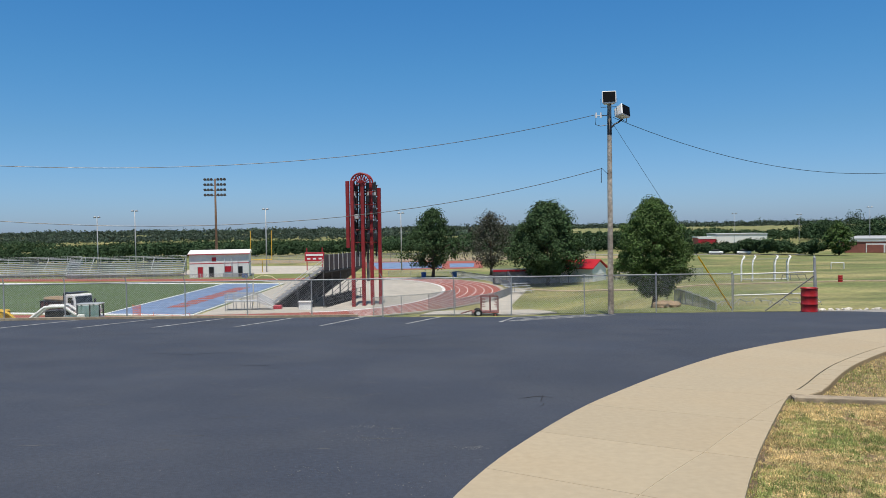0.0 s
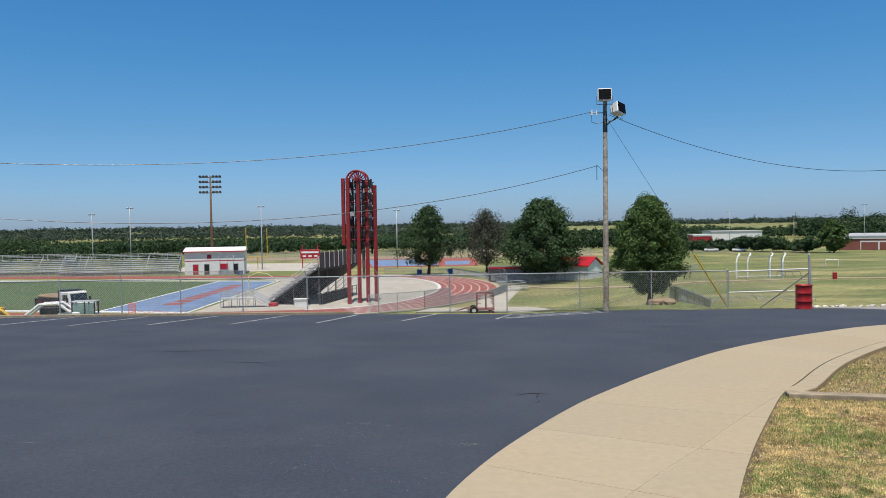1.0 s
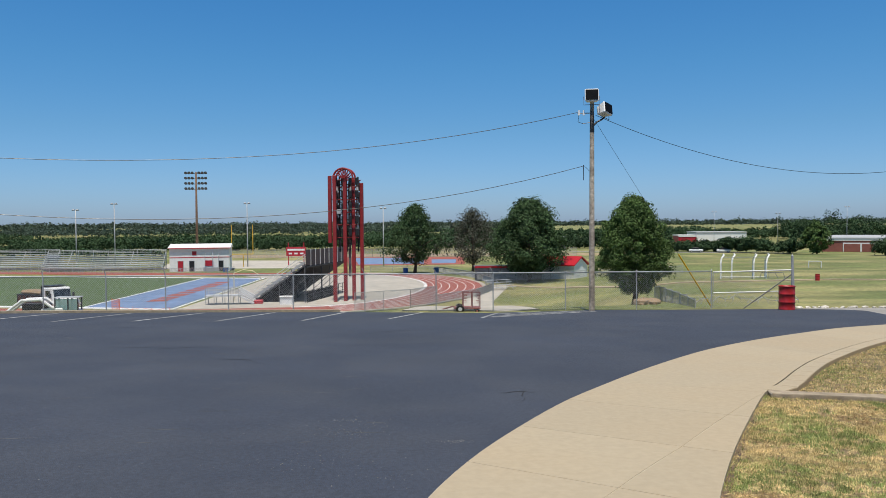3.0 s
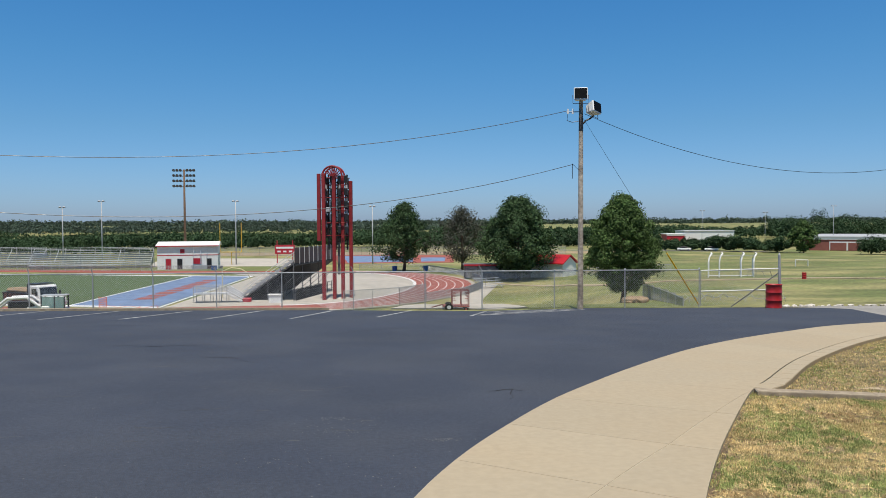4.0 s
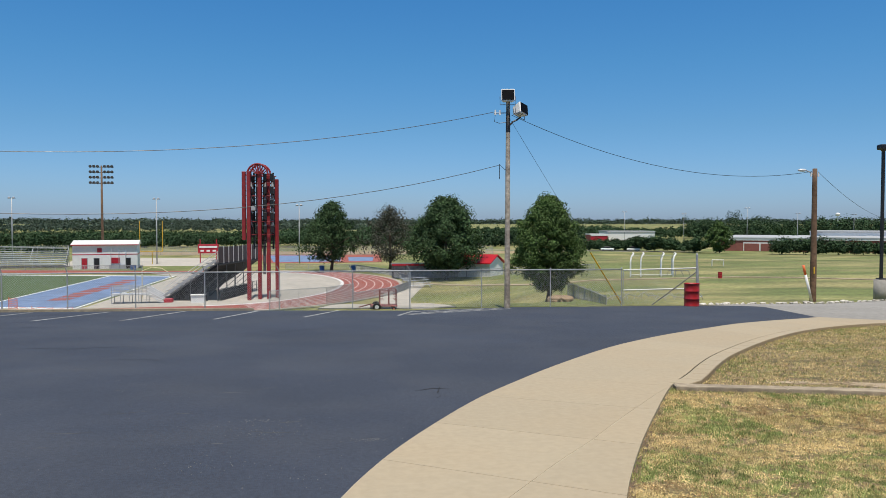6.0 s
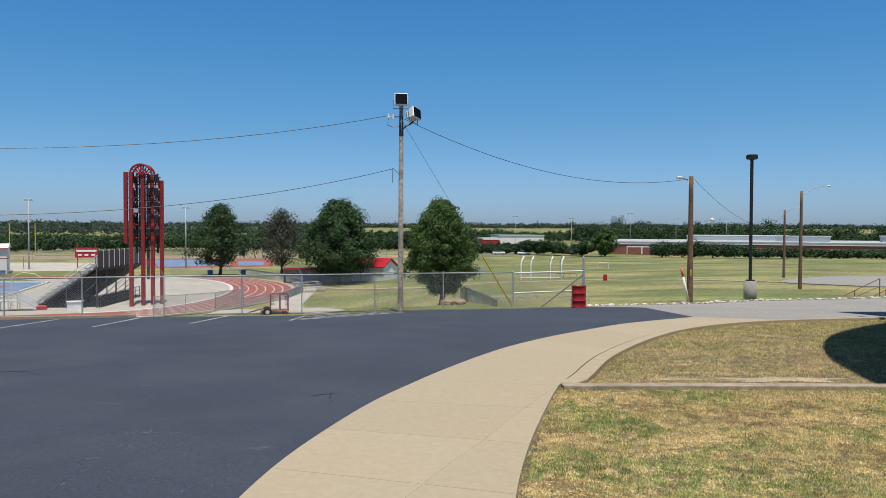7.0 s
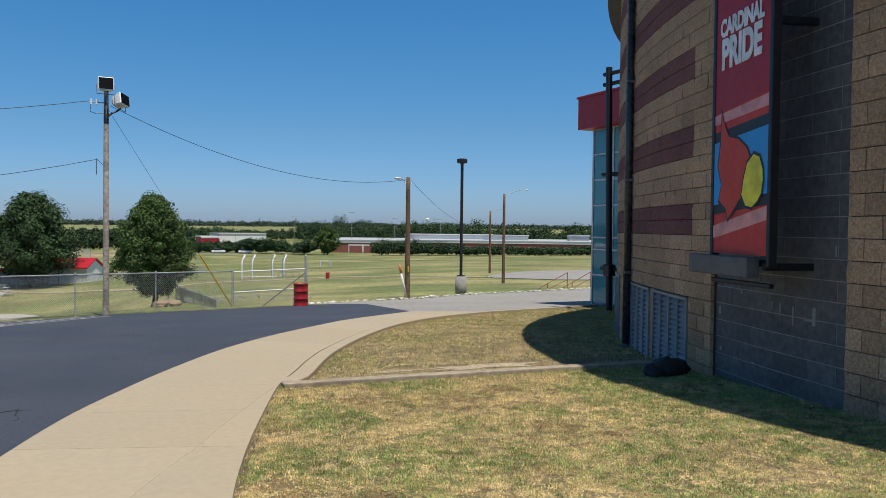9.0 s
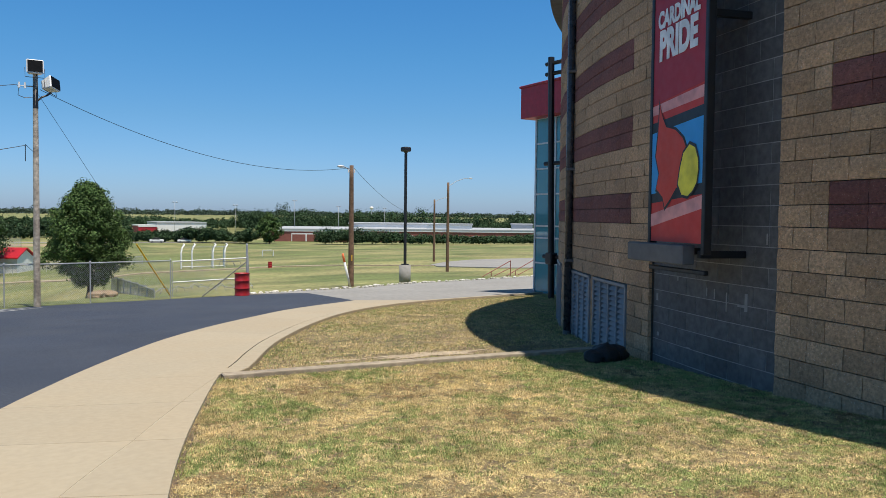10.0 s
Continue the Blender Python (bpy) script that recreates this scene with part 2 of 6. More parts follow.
def box(sx, sy, sz, at=(0, 0, 0), rot=(0, 0, 0), bevel=0.0, bm=None):
    """A bevelled box whose base centre stands at the given place."""
    own = bmesh.new()
    bmesh.ops.create_cube(own, size=1, matrix=Matrix.Diagonal((sx, sy, sz, 1)))
    if bevel:
        bmesh.ops.bevel(own, geom=own.edges[:], offset=bevel, segments=1, affect='EDGES')
    bmesh.ops.transform(own, matrix=pose(*at, *rot) @ Matrix.Translation((0, 0, sz / 2)), verts=own.verts)
    return merged(bm, own)


def merged(bm, own):
    if bm is None:
        return own
    me = bpy.data.meshes.new("tmp")
    own.to_mesh(me)
    own.free()
    bm.from_mesh(me)
    bpy.data.meshes.remove(me)
    return bm


def rod(a, b, r, r2=None, seg=8, bm=None):
    """A straight round bar from a to b, tapered if r2 is given."""
    a, b = Vector(a), Vector(b)
    own = bmesh.new()
    d = b - a
    bmesh.ops.create_cone(own, cap_ends=True, segments=seg, radius1=r, radius2=r if r2 is None else r2, depth=d.length)
    bmesh.ops.transform(own, matrix=Matrix.Translation((a + b) / 2) @ d.to_track_quat("Z", "Y").to_matrix().to_4x4(), verts=own.verts)
    return merged(bm, own)


def tube(points, r, seg=6, bm=None):
    """A bent bar through the points."""
    pts = [Vector(p) for p in points]
    own = bmesh.new()
    rings = []
    for i, p in enumerate(pts):
        d = (pts[min(i + 1, len(pts) - 1)] - pts[max(i - 1, 0)]).normalized()
        q = d.to_track_quat("Z", "Y").to_matrix()
        rings.append([own.verts.new(p + q @ Vector((math.cos(k * math.tau / seg) * r, math.sin(k * math.tau / seg) * r, 0))) for k in range(seg)])
    for u, v in zip(rings, rings[1:]):
        for k in range(seg):
            own.faces.new((u[k], u[(k + 1) % seg], v[(k + 1) % seg], v[k]))
    own.faces.new(rings[0][::-1])
    own.faces.new(rings[-1])
    return merged(bm, own)


def prism(outline, z0, z1, bm=None):
    """A plan outline raised from z0 to z1; either may be a function of x, y."""
    f0 = z0 if callable(z0) else (lambda x, y: z0)
    f1 = z1 if callable(z1) else (lambda x, y: z1)
    own = bmesh.new()
    lo = [own.verts.new((x, y, f0(x, y))) for x, y in outline]
    hi = [own.verts.new((x, y, f1(x, y))) for x, y in outline]
    n = len(outline)
    for i in range(n):
        own.faces.new((lo[i], lo[(i + 1) % n], hi[(i + 1) % n], hi[i]))
    own.faces.new(hi)
    own.faces.new(lo[::-1])
    bmesh.ops.recalc_face_normals(own, faces=own.faces[:])
    return merged(bm, own)


def sheet(name, outline, lift, material, label, category, step=2.0, depth=0.22):
    """A paved or turfed sheet that lies on the ground, cut out by a plan outline, with a real edge."""
    xs, ys = [p[0] for p in outline], [p[1] for p in outline]
    own = bmesh.new()
    own.faces.new([own.verts.new((x, y, 0)) for x, y in outline])
    for axis, lo, hi in ((0, min(xs), max(xs)), (1, min(ys), max(ys))):
        k = lo + step
        while k < hi:
            co = [0, 0, 0]
            co[axis] = k
            no = [0, 0, 0]
            no[axis] = 1
            bmesh.ops.bisect_plane(own, geom=own.verts[:] + own.edges[:] + own.faces[:], plane_co=co, plane_no=no)
            k += step
    ext = bmesh.ops.extrude_face_region(own, geom=own.faces[:])
    top = {v for v in ext["geom"] if isinstance(v, bmesh.types.BMVert)}
    for v in own.verts:
        v.co.z = ground(v.co.x, v.co.y) + (lift if v in top else lift - depth)
    bmesh.ops.recalc_face_normals(own, faces=own.faces[:])
    return tagged(part(name, own, material), label, category, kind="structure")


# ---- the lie of the land ----


def sm(a, b, v):
    t = min(1, max(0, (v - a) / (b - a)))
    return t * t * (3 - 2 * t)


def lin(pts, v):
    if v <= pts[0][0]:
        return pts[0][1]
    for (a, p), (b, q) in zip(pts, pts[1:]):
        if v <= b:
            return p + (q - p) * (v - a) / (b - a)
    return pts[-1][1]


FIELD = -7.7


def plane(x, y):
    """The sloping shelf with the car park and the arena."""
    return 0.2 - 0.055 * max(-12, y) - 0.012 * max(-60, min(60, x))


def edge(x):
    return lin([(-60, 21.6), (-40, 22.9), (-14.3, 24.8), (-7.4, 25.85), (-3, 26.2), (2, 26.0), (4.2, 27.0), (6, 28.0), (14, 31.0), (21, 32.6), (30, 36), (60, 48), (90, 60)], x)


def ground(x, y):
    e = edge(x)
    if y <= e:
        return plane(x, y)
    p, d = plane(x, e), y - e
    soft = sm(-0.10, -0.02, x / y)
    brow = min(1.0, d / 36)
    left = p + (FIELD - p) * (soft * sm(0, 36, d) + (1 - soft) * brow * (2 - brow))
    right = lin([(0, p), (30, min(p - 0.3, -4.0)), (80, -6.0), (170, FIELD)], d)
    far = 7.8 * sm(380, 950, y)
    return left + (right - left) * sm(0.10, 0.34, x / y) + far


def build_ground():
    def axis(near_lo, near_hi, step, lo, hi):
        out = list(np.arange(near_lo, near_hi + 0.01, step))
        s, v = step, near_hi
        while v < hi:
            s *= 1.22
            v += s
            out.append(v)
        s, v = step, near_lo
        while v > lo:
            s *= 1.22
            v -= s
            out.insert(0, v)
        return out
    xs, ys = axis(-50, 70, 1.5, -4000, 4000), axis(-8, 150, 1.2, -1500, 4200)
    verts = [(x, y, ground(x, y) - 0.16 * (1 - sm(-3.0, -1.2, y - edge(x)))) for y in ys for x in xs]
    w = len(xs)
    faces = [(j * w + i, j * w + i + 1, (j + 1) * w + i + 1, (j + 1) * w + i) for j in range(len(ys) - 1) for i in range(w - 1)]
    ob = raw("ground", verts, faces, M["grass"])
    ob.data.polygons.foreach_set("use_smooth", [True] * len(faces))
    tagged(ob, "mown grass slope and fields, partly dry and yellow", "ground", kind="structure")


build_ground()

# ---- paving ----
OUTER = [(-0.5, -6.0), (-0.5, -2.0), (-0.40, 2.4), (-0.10, 4.1), (0.31, 5.45), (0.88, 6.80), (1.60, 8.27), (2.47, 9.74), (3.20, 10.90), (4.12, 12.27), (5.10, 13.62), (6.15, 14.87), (7.35, 16.15), (8.80, 17.53), (10.4, 18.98), (11.9, 20.0), (13.2, 20.75), (14.35, 21.45)]
INNER = [(1.3, -6.0), (1.15, -2.0), (1.05, 1.3), (1.33, 3.0), (1.84, 4.34), (2.48, 5.72), (3.26, 7.24), (4.09, 8.78), (4.80, 9.86), (5.38, 10.76), (6.15, 11.87), (7.00, 12.95), (7.92, 14.05), (9.08, 15.33), (10.55, 16.77), (12.15, 17.98), (13.9, 18.92), (15.8, 19.5)]


def smooth_line(pts, n=4):
    """A curve through the plan points, n steps between each two."""
    out = []
    for i in range(len(pts) - 1):
        p0, p1, p2, p3 = (Vector(pts[max(0, min(len(pts) - 1, i + k))]) for k in (-1, 0, 1, 2))
        for k in range(n):
            t = k / n
            out.append(tuple(0.5 * ((2 * p1) + (p2 - p0) * t + (2 * p0 - 5 * p1 + 4 * p2 - p3) * t * t + (3 * p1 - p0 - 3 * p2 + p3) * t ** 3)))
    return out + [tuple(pts[-1])]


OUT_D, IN_D = smooth_line(OUTER), smooth_line(INNER)
LOT = [(-70, -9), (-70, 20.5), (-40, 22.3), (-14.3, 24.4), (-11, 25.0), (-7.4, 25.45), (-3.0, 25.8), (2.1, 25.6), (4.2, 26.6), (6.0, 27.6), (13.1, 28.5), (15.6, 28.3), (16.1, 27.6), (14.35, 21.45)] + OUT_D[::-1][1:-1] + [(-0.5, -9)]
sheet("parking_lot", LOT, 0.03, M["asphalt"], "dark sealed asphalt car park with worn white lines", "car park", step=3.0)
ROAD = [(14.35, 21.45), (16.1, 27.6), (15.6, 28.35), (14.3, 29.3), (17.0, 29.9), (20.5, 30.2), (24.5, 32.4), (31, 33.5), (38, 35.2), (60, 42), (62, 33), (40, 23.5), (26, 19.75), (20.7, 19.75), (18.0, 19.8), (15.8, 19.5)]
sheet("access_road", ROAD, 0.024, M["road"], "grey concrete drive past the arena", "road", step=3.0)

walkway = thing("sidewalk", Matrix(), "tan concrete sidewalk curving round the car park in jointed slabs", "sidewalk", kind="structure")

sheet("sidewalk_bed", OUT_D + IN_D[::-1], 0.037, M["joint"], "concrete bed filling the shallow slab joints", "sidewalk", step=1.5)


def slab(name, quad, lift, thick, material, parent, gap=0.005, ease=0.014):
    """One cast slab with eased edges."""
    m = len(quad)
    cx, cy = sum(p[0] for p in quad) / m, sum(p[1] for p in quad) / m
    bm = bmesh.new()

    def ring(shrink, dz):
        out = []
        for x, y in quad:
            d = math.hypot(x - cx, y - cy)
            k = max(0.0, 1 - shrink / d)
            px, py = cx + (x - cx) * k, cy + (y - cy) * k
            out.append(bm.verts.new((px, py, plane(px, py) + lift + dz)))
        return out
    rings = [ring(gap, -thick), ring(gap, -0.012), ring(gap + ease, 0.0)]
    for u, v in zip(rings, rings[1:]):
        for i in range(m):
            bm.faces.new((u[i], u[(i + 1) % m], v[(i + 1) % m], v[i]))
    bm.faces.new(rings[-1])
    bmesh.ops.recalc_face_normals(bm, faces=bm.faces[:])
    return part(name, bm, material, parent)


def along(a, b, k):
    return (a[0] + (b[0] - a[0]) * k, a[1] + (b[1] - a[1]) * k)


SPLIT = [0.22, 0.28, 0.36, 0.50, 0.65, 0.79, 0.89, 1.0]  # where the long joint runs across the walk
for i in range(len(OUTER) - 1):
    o, n = OUT_D[4 * i:4 * i + 5], IN_D[4 * i:4 * i + 5]
    if i < 7:
        mid = [along(o[k], n[k], SPLIT[i] + (SPLIT[i + 1] - SPLIT[i]) * k / 4) for k in range(5)]
        slab("slab", o + mid[::-1], 0.04, 0.12, M["concrete"], walkway, 0.003, 0.003)
        slab("slab", mid + (n[::-1] if i < 6 else n[3::-1]), 0.04, 0.12, M["concrete"], walkway, 0.003, 0.003)
    else:
        slab("slab", o + n[::-1], 0.04, 0.12, M["concrete"], walkway, 0.0005, 0.0015)


def kerb_run(name, pts, width, lift, label, m="kerb"):
    """A low cast kerb along a plan line, in cast lengths."""
    run = thing(name, Matrix(), label, "kerb", kind="structure")
    for a, b in zip(pts, pts[1:]):
        d = Vector((b[0] - a[0], b[1] - a[1])).normalized()
        n = Vector((-d.y, d.x)) * width / 2
        q = [(a[0] + n.x, a[1] + n.y), (b[0] + n.x, b[1] + n.y), (b[0] - n.x, b[1] - n.y), (a[0] - n.x, a[1] - n.y)]
        slab("kerb_length", q, lift, 0.3, M[m], run, gap=0.0005)


kerb_run("kerb_lawn", [(4.13, 8.76), (5.4, 8.42), (6.8, 8.02), (8.2, 7.6), (9.6, 7.15)], 0.26, 0.052, "weathered concrete kerb across the lawn")
kerb_run("kerb_sidewalk", [(IN_D[28][0] + 0.17, IN_D[28][1] + 0.15)] + [(x + 0.12, y - 0.1) for x, y in IN_D[30::2]] + [(22.6, 19.85)], 0.26, 0.046, "low concrete kerb between sidewalk and lawn", "concrete")
kerb_run("kerb_lot", [(-40, 22.55), (-27, 23.5), (-14.3, 24.65), (-11, 25.25), (-7.4, 25.7), (-3.0, 26.05)], 0.28, 0.10, "worn concrete kerb at the end of the parking bays")

# parking bay lines
BAYS = [((-17.0, 20.9), (-16.4, 24.0)), ((-14.6, 20.8), (-14.1, 24.3)), ((-12.4, 20.9), (-11.9, 24.6)), ((-10.25, 20.8), (-9.6, 24.9)), ((-8.15, 21.0), (-7.35, 25.1)), ((-5.9, 21.1), (-5.1, 25.4)), ((-3.55, 21.5), (-2.8, 25.5)), ((-1.15, 22.3), (-0.2, 25.6)), ((1.64, 22.9), (2.3, 25.3)), ((2.0, 23.6), (5.6, 26.9)), ((2.5, 24.4), (4.9, 26.6)), ((2.3, 24.9), (3.9, 26.3)), ((1.9, 23.2), (5.9, 26.6))]
for a, b in BAYS:
    d = Vector((b[0] - a[0], b[1] - a[1])).normalized()
    n = Vector((-d.y, d.x)) * 0.055
    bm = prism([(a[0] + n.x, a[1] + n.y), (b[0] + n.x, b[1] + n.y), (b[0] - n.x, b[1] - n.y), (a[0] - n.x, a[1] - n.y)],
               lambda x, y: plane(x, y) + 0.02, lambda x, y: plane(x, y) + 0.035)
    tagged(part("parking_line", bm, M["line"]), "worn white parking bay line on asphalt", "line", "parking bay lines", "structure")

# cracks in the sealed asphalt
for seed, x0, y0, heading, length in ((1, 1.05, 8.2, 80, 1.0), (2, 0.85, 8.75, -5, 0.7), (3, -6.0, 14.0, 10, 2.4), (4, -2.5, 11.5, 160, 1.6), (5, -1.6, 17.0, 20, 2.2), (6, -9.0, 18.5, 5, 3.0), (7, 5.0, 19.5, 35, 2.0)):
    rr = random.Random(seed)
    n = int(length / 0.12)
    line, x, y, a = [], x0, y0, radians(heading)
    for k in range(n):
        line.append((x, y, 0.012 * (1 - abs(2 * k / n - 1)) + 0.003))
        a += rr.uniform(-0.5, 0.5) + (radians(heading) - a) * 0.3
        x, y = x + 0.12 * math.cos(a), y + 0.12 * math.sin(a)
    left = [(x, y + w) for x, y, w in line]
    right = [(x + w * 0.5, y - w) for x, y, w in line]
    bm = bmesh.new()
    lo = [bm.verts.new((x, y, plane(x, y) + 0.034)) for x, y in left]
    hi = [bm.verts.new((x, y, plane(x, y) + 0.034)) for x, y in right]
    for k in range(n - 1):
        bm.faces.new((lo[k], hi[k], hi[k + 1], lo[k + 1]))
    tagged(part("asphalt_crack", bm, M["asphalt_old"]), "thin jagged dark crack in the asphalt", "crack", "asphalt cracks", "structure")

# pale scuffs scraped into the seal coat
rr = random.Random(77)
for k in range(64):
    x, y, a, size = rr.uniform(-8.5, 0.2), rr.uniform(5.0, 17.0), rr.uniform(-0.5, 0.9), rr.uniform(0.10, 0.55)
    bend = rr.uniform(-0.15, 0.15) * size
    mid = [(x + size * u * math.cos(a) - bend * (1 - (2 * u - 1) ** 2) * math.sin(a), y + size * u * math.sin(a) + bend * (1 - (2 * u - 1) ** 2) * math.cos(a), 0.009 * (1 - (2 * u - 1) ** 2) + 0.001) for u in (0, 0.2, 0.4, 0.6, 0.8, 1.0)]
    bm = bmesh.new()
    lo = [bm.verts.new((px - w * math.sin(a), py + w * math.cos(a), plane(px, py) + 0.0312)) for px, py, w in mid]
    hi = [bm.verts.new((px + w * math.sin(a), py - w * math.cos(a), plane(px, py) + 0.0312)) for px, py, w in mid]
    for i in range(5):
        bm.faces.new((lo[i], hi[i], hi[i + 1], lo[i + 1]))
    tagged(part("asphalt_scuff", bm, M["scuff"]), "faint pale scuff scraped into the asphalt", "scuff", "asphalt scuffs", "structure")

# pale grit lying on the asphalt in loose patches
rr = random.Random(78)
gv, gf = [], []
for cx, cy, n, spread in ((-0.78, 7.1, 40, 0.15), (-0.74, 6.5, 40, 0.2), (0.24, 6.18, 60, 0.09), (-0.1, 5.0, 20, 0.3), (-1.0, 5.5, 40, 0.4), (-0.6, 6.8, 30, 0.3), (-3.2, 9.0, 40, 1.5), (-1.5, 11.0, 30, 1.5), (-6.0, 13.0, 50, 4.0)):
    for _ in range(n):
        x, y, q, a = cx + rr.gauss(0, spread), cy + rr.gauss(0, spread * 0.4), rr.uniform(0.002, 0.006), rr.uniform(0, 6)
        k, z = len(gv), plane(x, y) + 0.03
        if x > -0.25 + 0.45 * (y - 4.4):
            continue
        gv += [(x + q * math.cos(a + c), y + q * math.sin(a + c), z) for c in (0, 2.0, 4.1)] + [(x, y, z + q)]
        gf += [(k, k + 1, k + 3), (k + 1, k + 2, k + 3), (k + 2, k, k + 3)]
tagged(raw("loose_grit", gv, gf, M["grit"]), "pale loose grit scattered on the asphalt", "grit", kind="stuff")

# near lawns, a little under the sidewalk
NEAR_LAWN = [(x, y) for x, y in IN_D[:29]] + [(4.2, 8.6), (9.9, 7.0), (9.2, 5.6), (8.3, 3.9), (7.6, 2.0), (7.2, -2), (7.4, -6)]
sheet("lawn_near", NEAR_LAWN, -0.005, M["lawn_soil"], "dry patchy lawn beside the arena wall", "lawn", step=1.5)
FAR_LAWN = [(4.3, 8.7)] + [(x + 0.15, y - 0.1) for x, y in IN_D[30:]] + [(20.7, 19.5), (27, 19.4), (22.5, 15.5), (17, 14.0), (12.4, 10.6), (11.2, 9.2), (9.9, 7.05)]
sheet("lawn_far", FAR_LAWN, -0.03, M["lawn_soil"], "dry yellow lawn with bare soil in the arena's shade", "lawn", step=1.5)


def patch(x, y, cell, seed):
    """Smooth value noise from 0 to 1 on a grid of the given cell."""
    g = np.random.RandomState(seed).rand(64, 64)
    u, v = x / cell + 200.0, y / cell + 200.0
    i, j = np.floor(u).astype(int), np.floor(v).astype(int)
    a, b = u - i, v - j
    a, b = a * a * (3 - 2 * a), b * b * (3 - 2 * b)
    at = lambda p, q: g[p % 64, q % 64]
    return (at(i, j) * (1 - a) + at(i + 1, j) * a) * (1 - b) + (at(i, j + 1) * (1 - a) + at(i + 1, j + 1) * a) * b


def in_poly(x, y, poly):
    c = np.zeros(len(x), bool)
    for (x0, y0), (x1, y1) in zip(poly, poly[1:] + poly[:1]):
        if y0 != y1:
            c ^= ((y0 > y) != (y1 > y)) & (x < (x1 - x0) * (y - y0) / (y1 - y0) + x0)
    return c


def blades(name, poly, tries, lo, hi, flat_share, keep, label, seed, m, lift):
    """Single blades, standing or lying; keep(x, y) gives the share that grows at a place."""
    r = np.random.RandomState(seed)
    x0, x1 = min(p[0] for p in poly), max(p[0] for p in poly)
    y0, y1 = min(p[1] for p in poly), max(p[1] for p in poly)
    x, y = r.uniform(x0, x1, tries), y0 + (y1 - y0) * r.rand(tries) ** 1.25
    ok = in_poly(x, y, poly)
    x, y = x[ok], y[ok]
    ok = r.rand(len(x)) < keep(x, y)
    x, y = x[ok], y[ok]
    n = len(x)
    lie = r.rand(n) < flat_share
    h = r.uniform(lo, hi, n) * np.clip(0.5 + 0.09 * y, 0.72, 1.15)
    a, w = r.uniform(0, math.tau, n), r.uniform(0.0022, 0.0048, n) * (1 + 0.04 * np.maximum(0, y - 5))
    b = r.uniform(0, math.tau, n)
    reach = np.where(lie, h * r.uniform(0.9, 1.7, n), h * r.uniform(0.1, 0.75, n))
    rise = np.where(lie, h * r.uniform(0.02, 0.3, n), h)
    z = 0.2 - 0.055 * y - 0.012 * x + lift + np.where(lie, r.uniform(0.002, 0.012, n), 0)
    a = np.where(lie, b + math.pi / 2, a)
    dx, dy = np.cos(a) * w, np.sin(a) * w
    tri = np.stack([np.stack([x - dx, y - dy, z], 1), np.stack([x + dx, y + dy, z], 1), np.stack([x + np.cos(b) * reach, y + np.sin(b) * reach, z + rise], 1)], 1)
    tagged(raw(name, tri.reshape(-1, 3).tolist(), np.arange(3 * n).reshape(-1, 3).tolist(), M[m]), label, "grass", kind="stuff")


def lush(x, y):
    """Where the lawn is green: broad patches, a wet spot by the walk, and the foot of the wall."""
    wall = np.clip(1.3 - (np.hypot(x - 28.61, y + 5.0) - 22.47) / 2.7, 0, 1)
    spot = np.exp(-((x - 2.75) / 0.75) ** 2 - ((y - 5.0) / 0.55) ** 2)
    base = 0.55 * patch(x, y, 0.9, 1) + 0.30 * patch(x, y, 0.33, 2) + 0.15 * patch(x, y, 0.11, 3)
    return np.clip((base - 0.50) * 4.5 + 0.25 + 1.0 * spot + 0.8 * wall, 0, 1)


def worn(x, y):
    """Where the turf has died back to brown thatch and soil."""
    base = 0.6 * patch(x, y, 0.62, 11) + 0.4 * patch(x, y, 0.16, 12)
    return np.clip((base - 0.53) * 7.5, 0, 1) * (1 - 0.8 * lush(x, y))


def dots(x, y):
    """Tufts a hand wide."""
    return np.clip(0.5 + 3.0 * (0.6 * patch(x, y, 0.095, 21) + 0.4 * patch(x, y, 0.04, 22) - 0.5), 0.05, 1)


FRONT_LAWN = [p for p in NEAR_LAWN if p[1] > 0.9] + [(7.5, 0.9), (1.06, 0.9)]
BACK_LAWN = [(1.07, 0.93), (7.4, 0.93), (7.2, -2.0), (7.4, -6.0), (1.35, -6.0), (1.2, -2.0)]
blades("grass_green", BACK_LAWN, 160000, 0.016, 0.042, 0.4, lambda x, y: (0.04 + 0.9 * lush(x, y)) * dots(x, y), "short green grass blades in patches", 8, "blade_green", -0.012)
blades("grass_straw", BACK_LAWN, 160000, 0.016, 0.040, 0.6, lambda x, y: (1.0 - 0.5 * lush(x, y)) * (1 - 0.8 * worn(x, y)) * dots(x + 7, y), "short straw-coloured dry grass blades", 9, "blade_dry", -0.010)
blades("grass_green", FRONT_LAWN, 2100000, 0.016, 0.042, 0.4, lambda x, y: (0.04 + 0.9 * lush(x, y)) * dots(x, y), "short green grass blades in patches", 3, "blade_green", -0.012)
blades("grass_straw", FRONT_LAWN, 2000000, 0.016, 0.040, 0.6, lambda x, y: (1.0 - 0.5 * lush(x, y)) * (1 - 0.8 * worn(x, y)) * dots(x + 7, y), "short straw-coloured dry grass blades", 5, "blade_dry", -0.010)
blades("grass_thatch", FRONT_LAWN, 700000, 0.012, 0.030, 0.9, lambda x, y: (0.10 + 0.9 * worn(x, y)) * dots(x + 3, y), "brown dead thatch on the soil", 6, "blade_brown", -0.008)
far_wear = lambda x, y: np.clip(1.5 - np.abs(y - (8.9 - 0.29 * (x - 4.2)) - 0.95) / 0.45, 0, 1) * np.clip((x - 5.9) / 0.8, 0, 0.85)
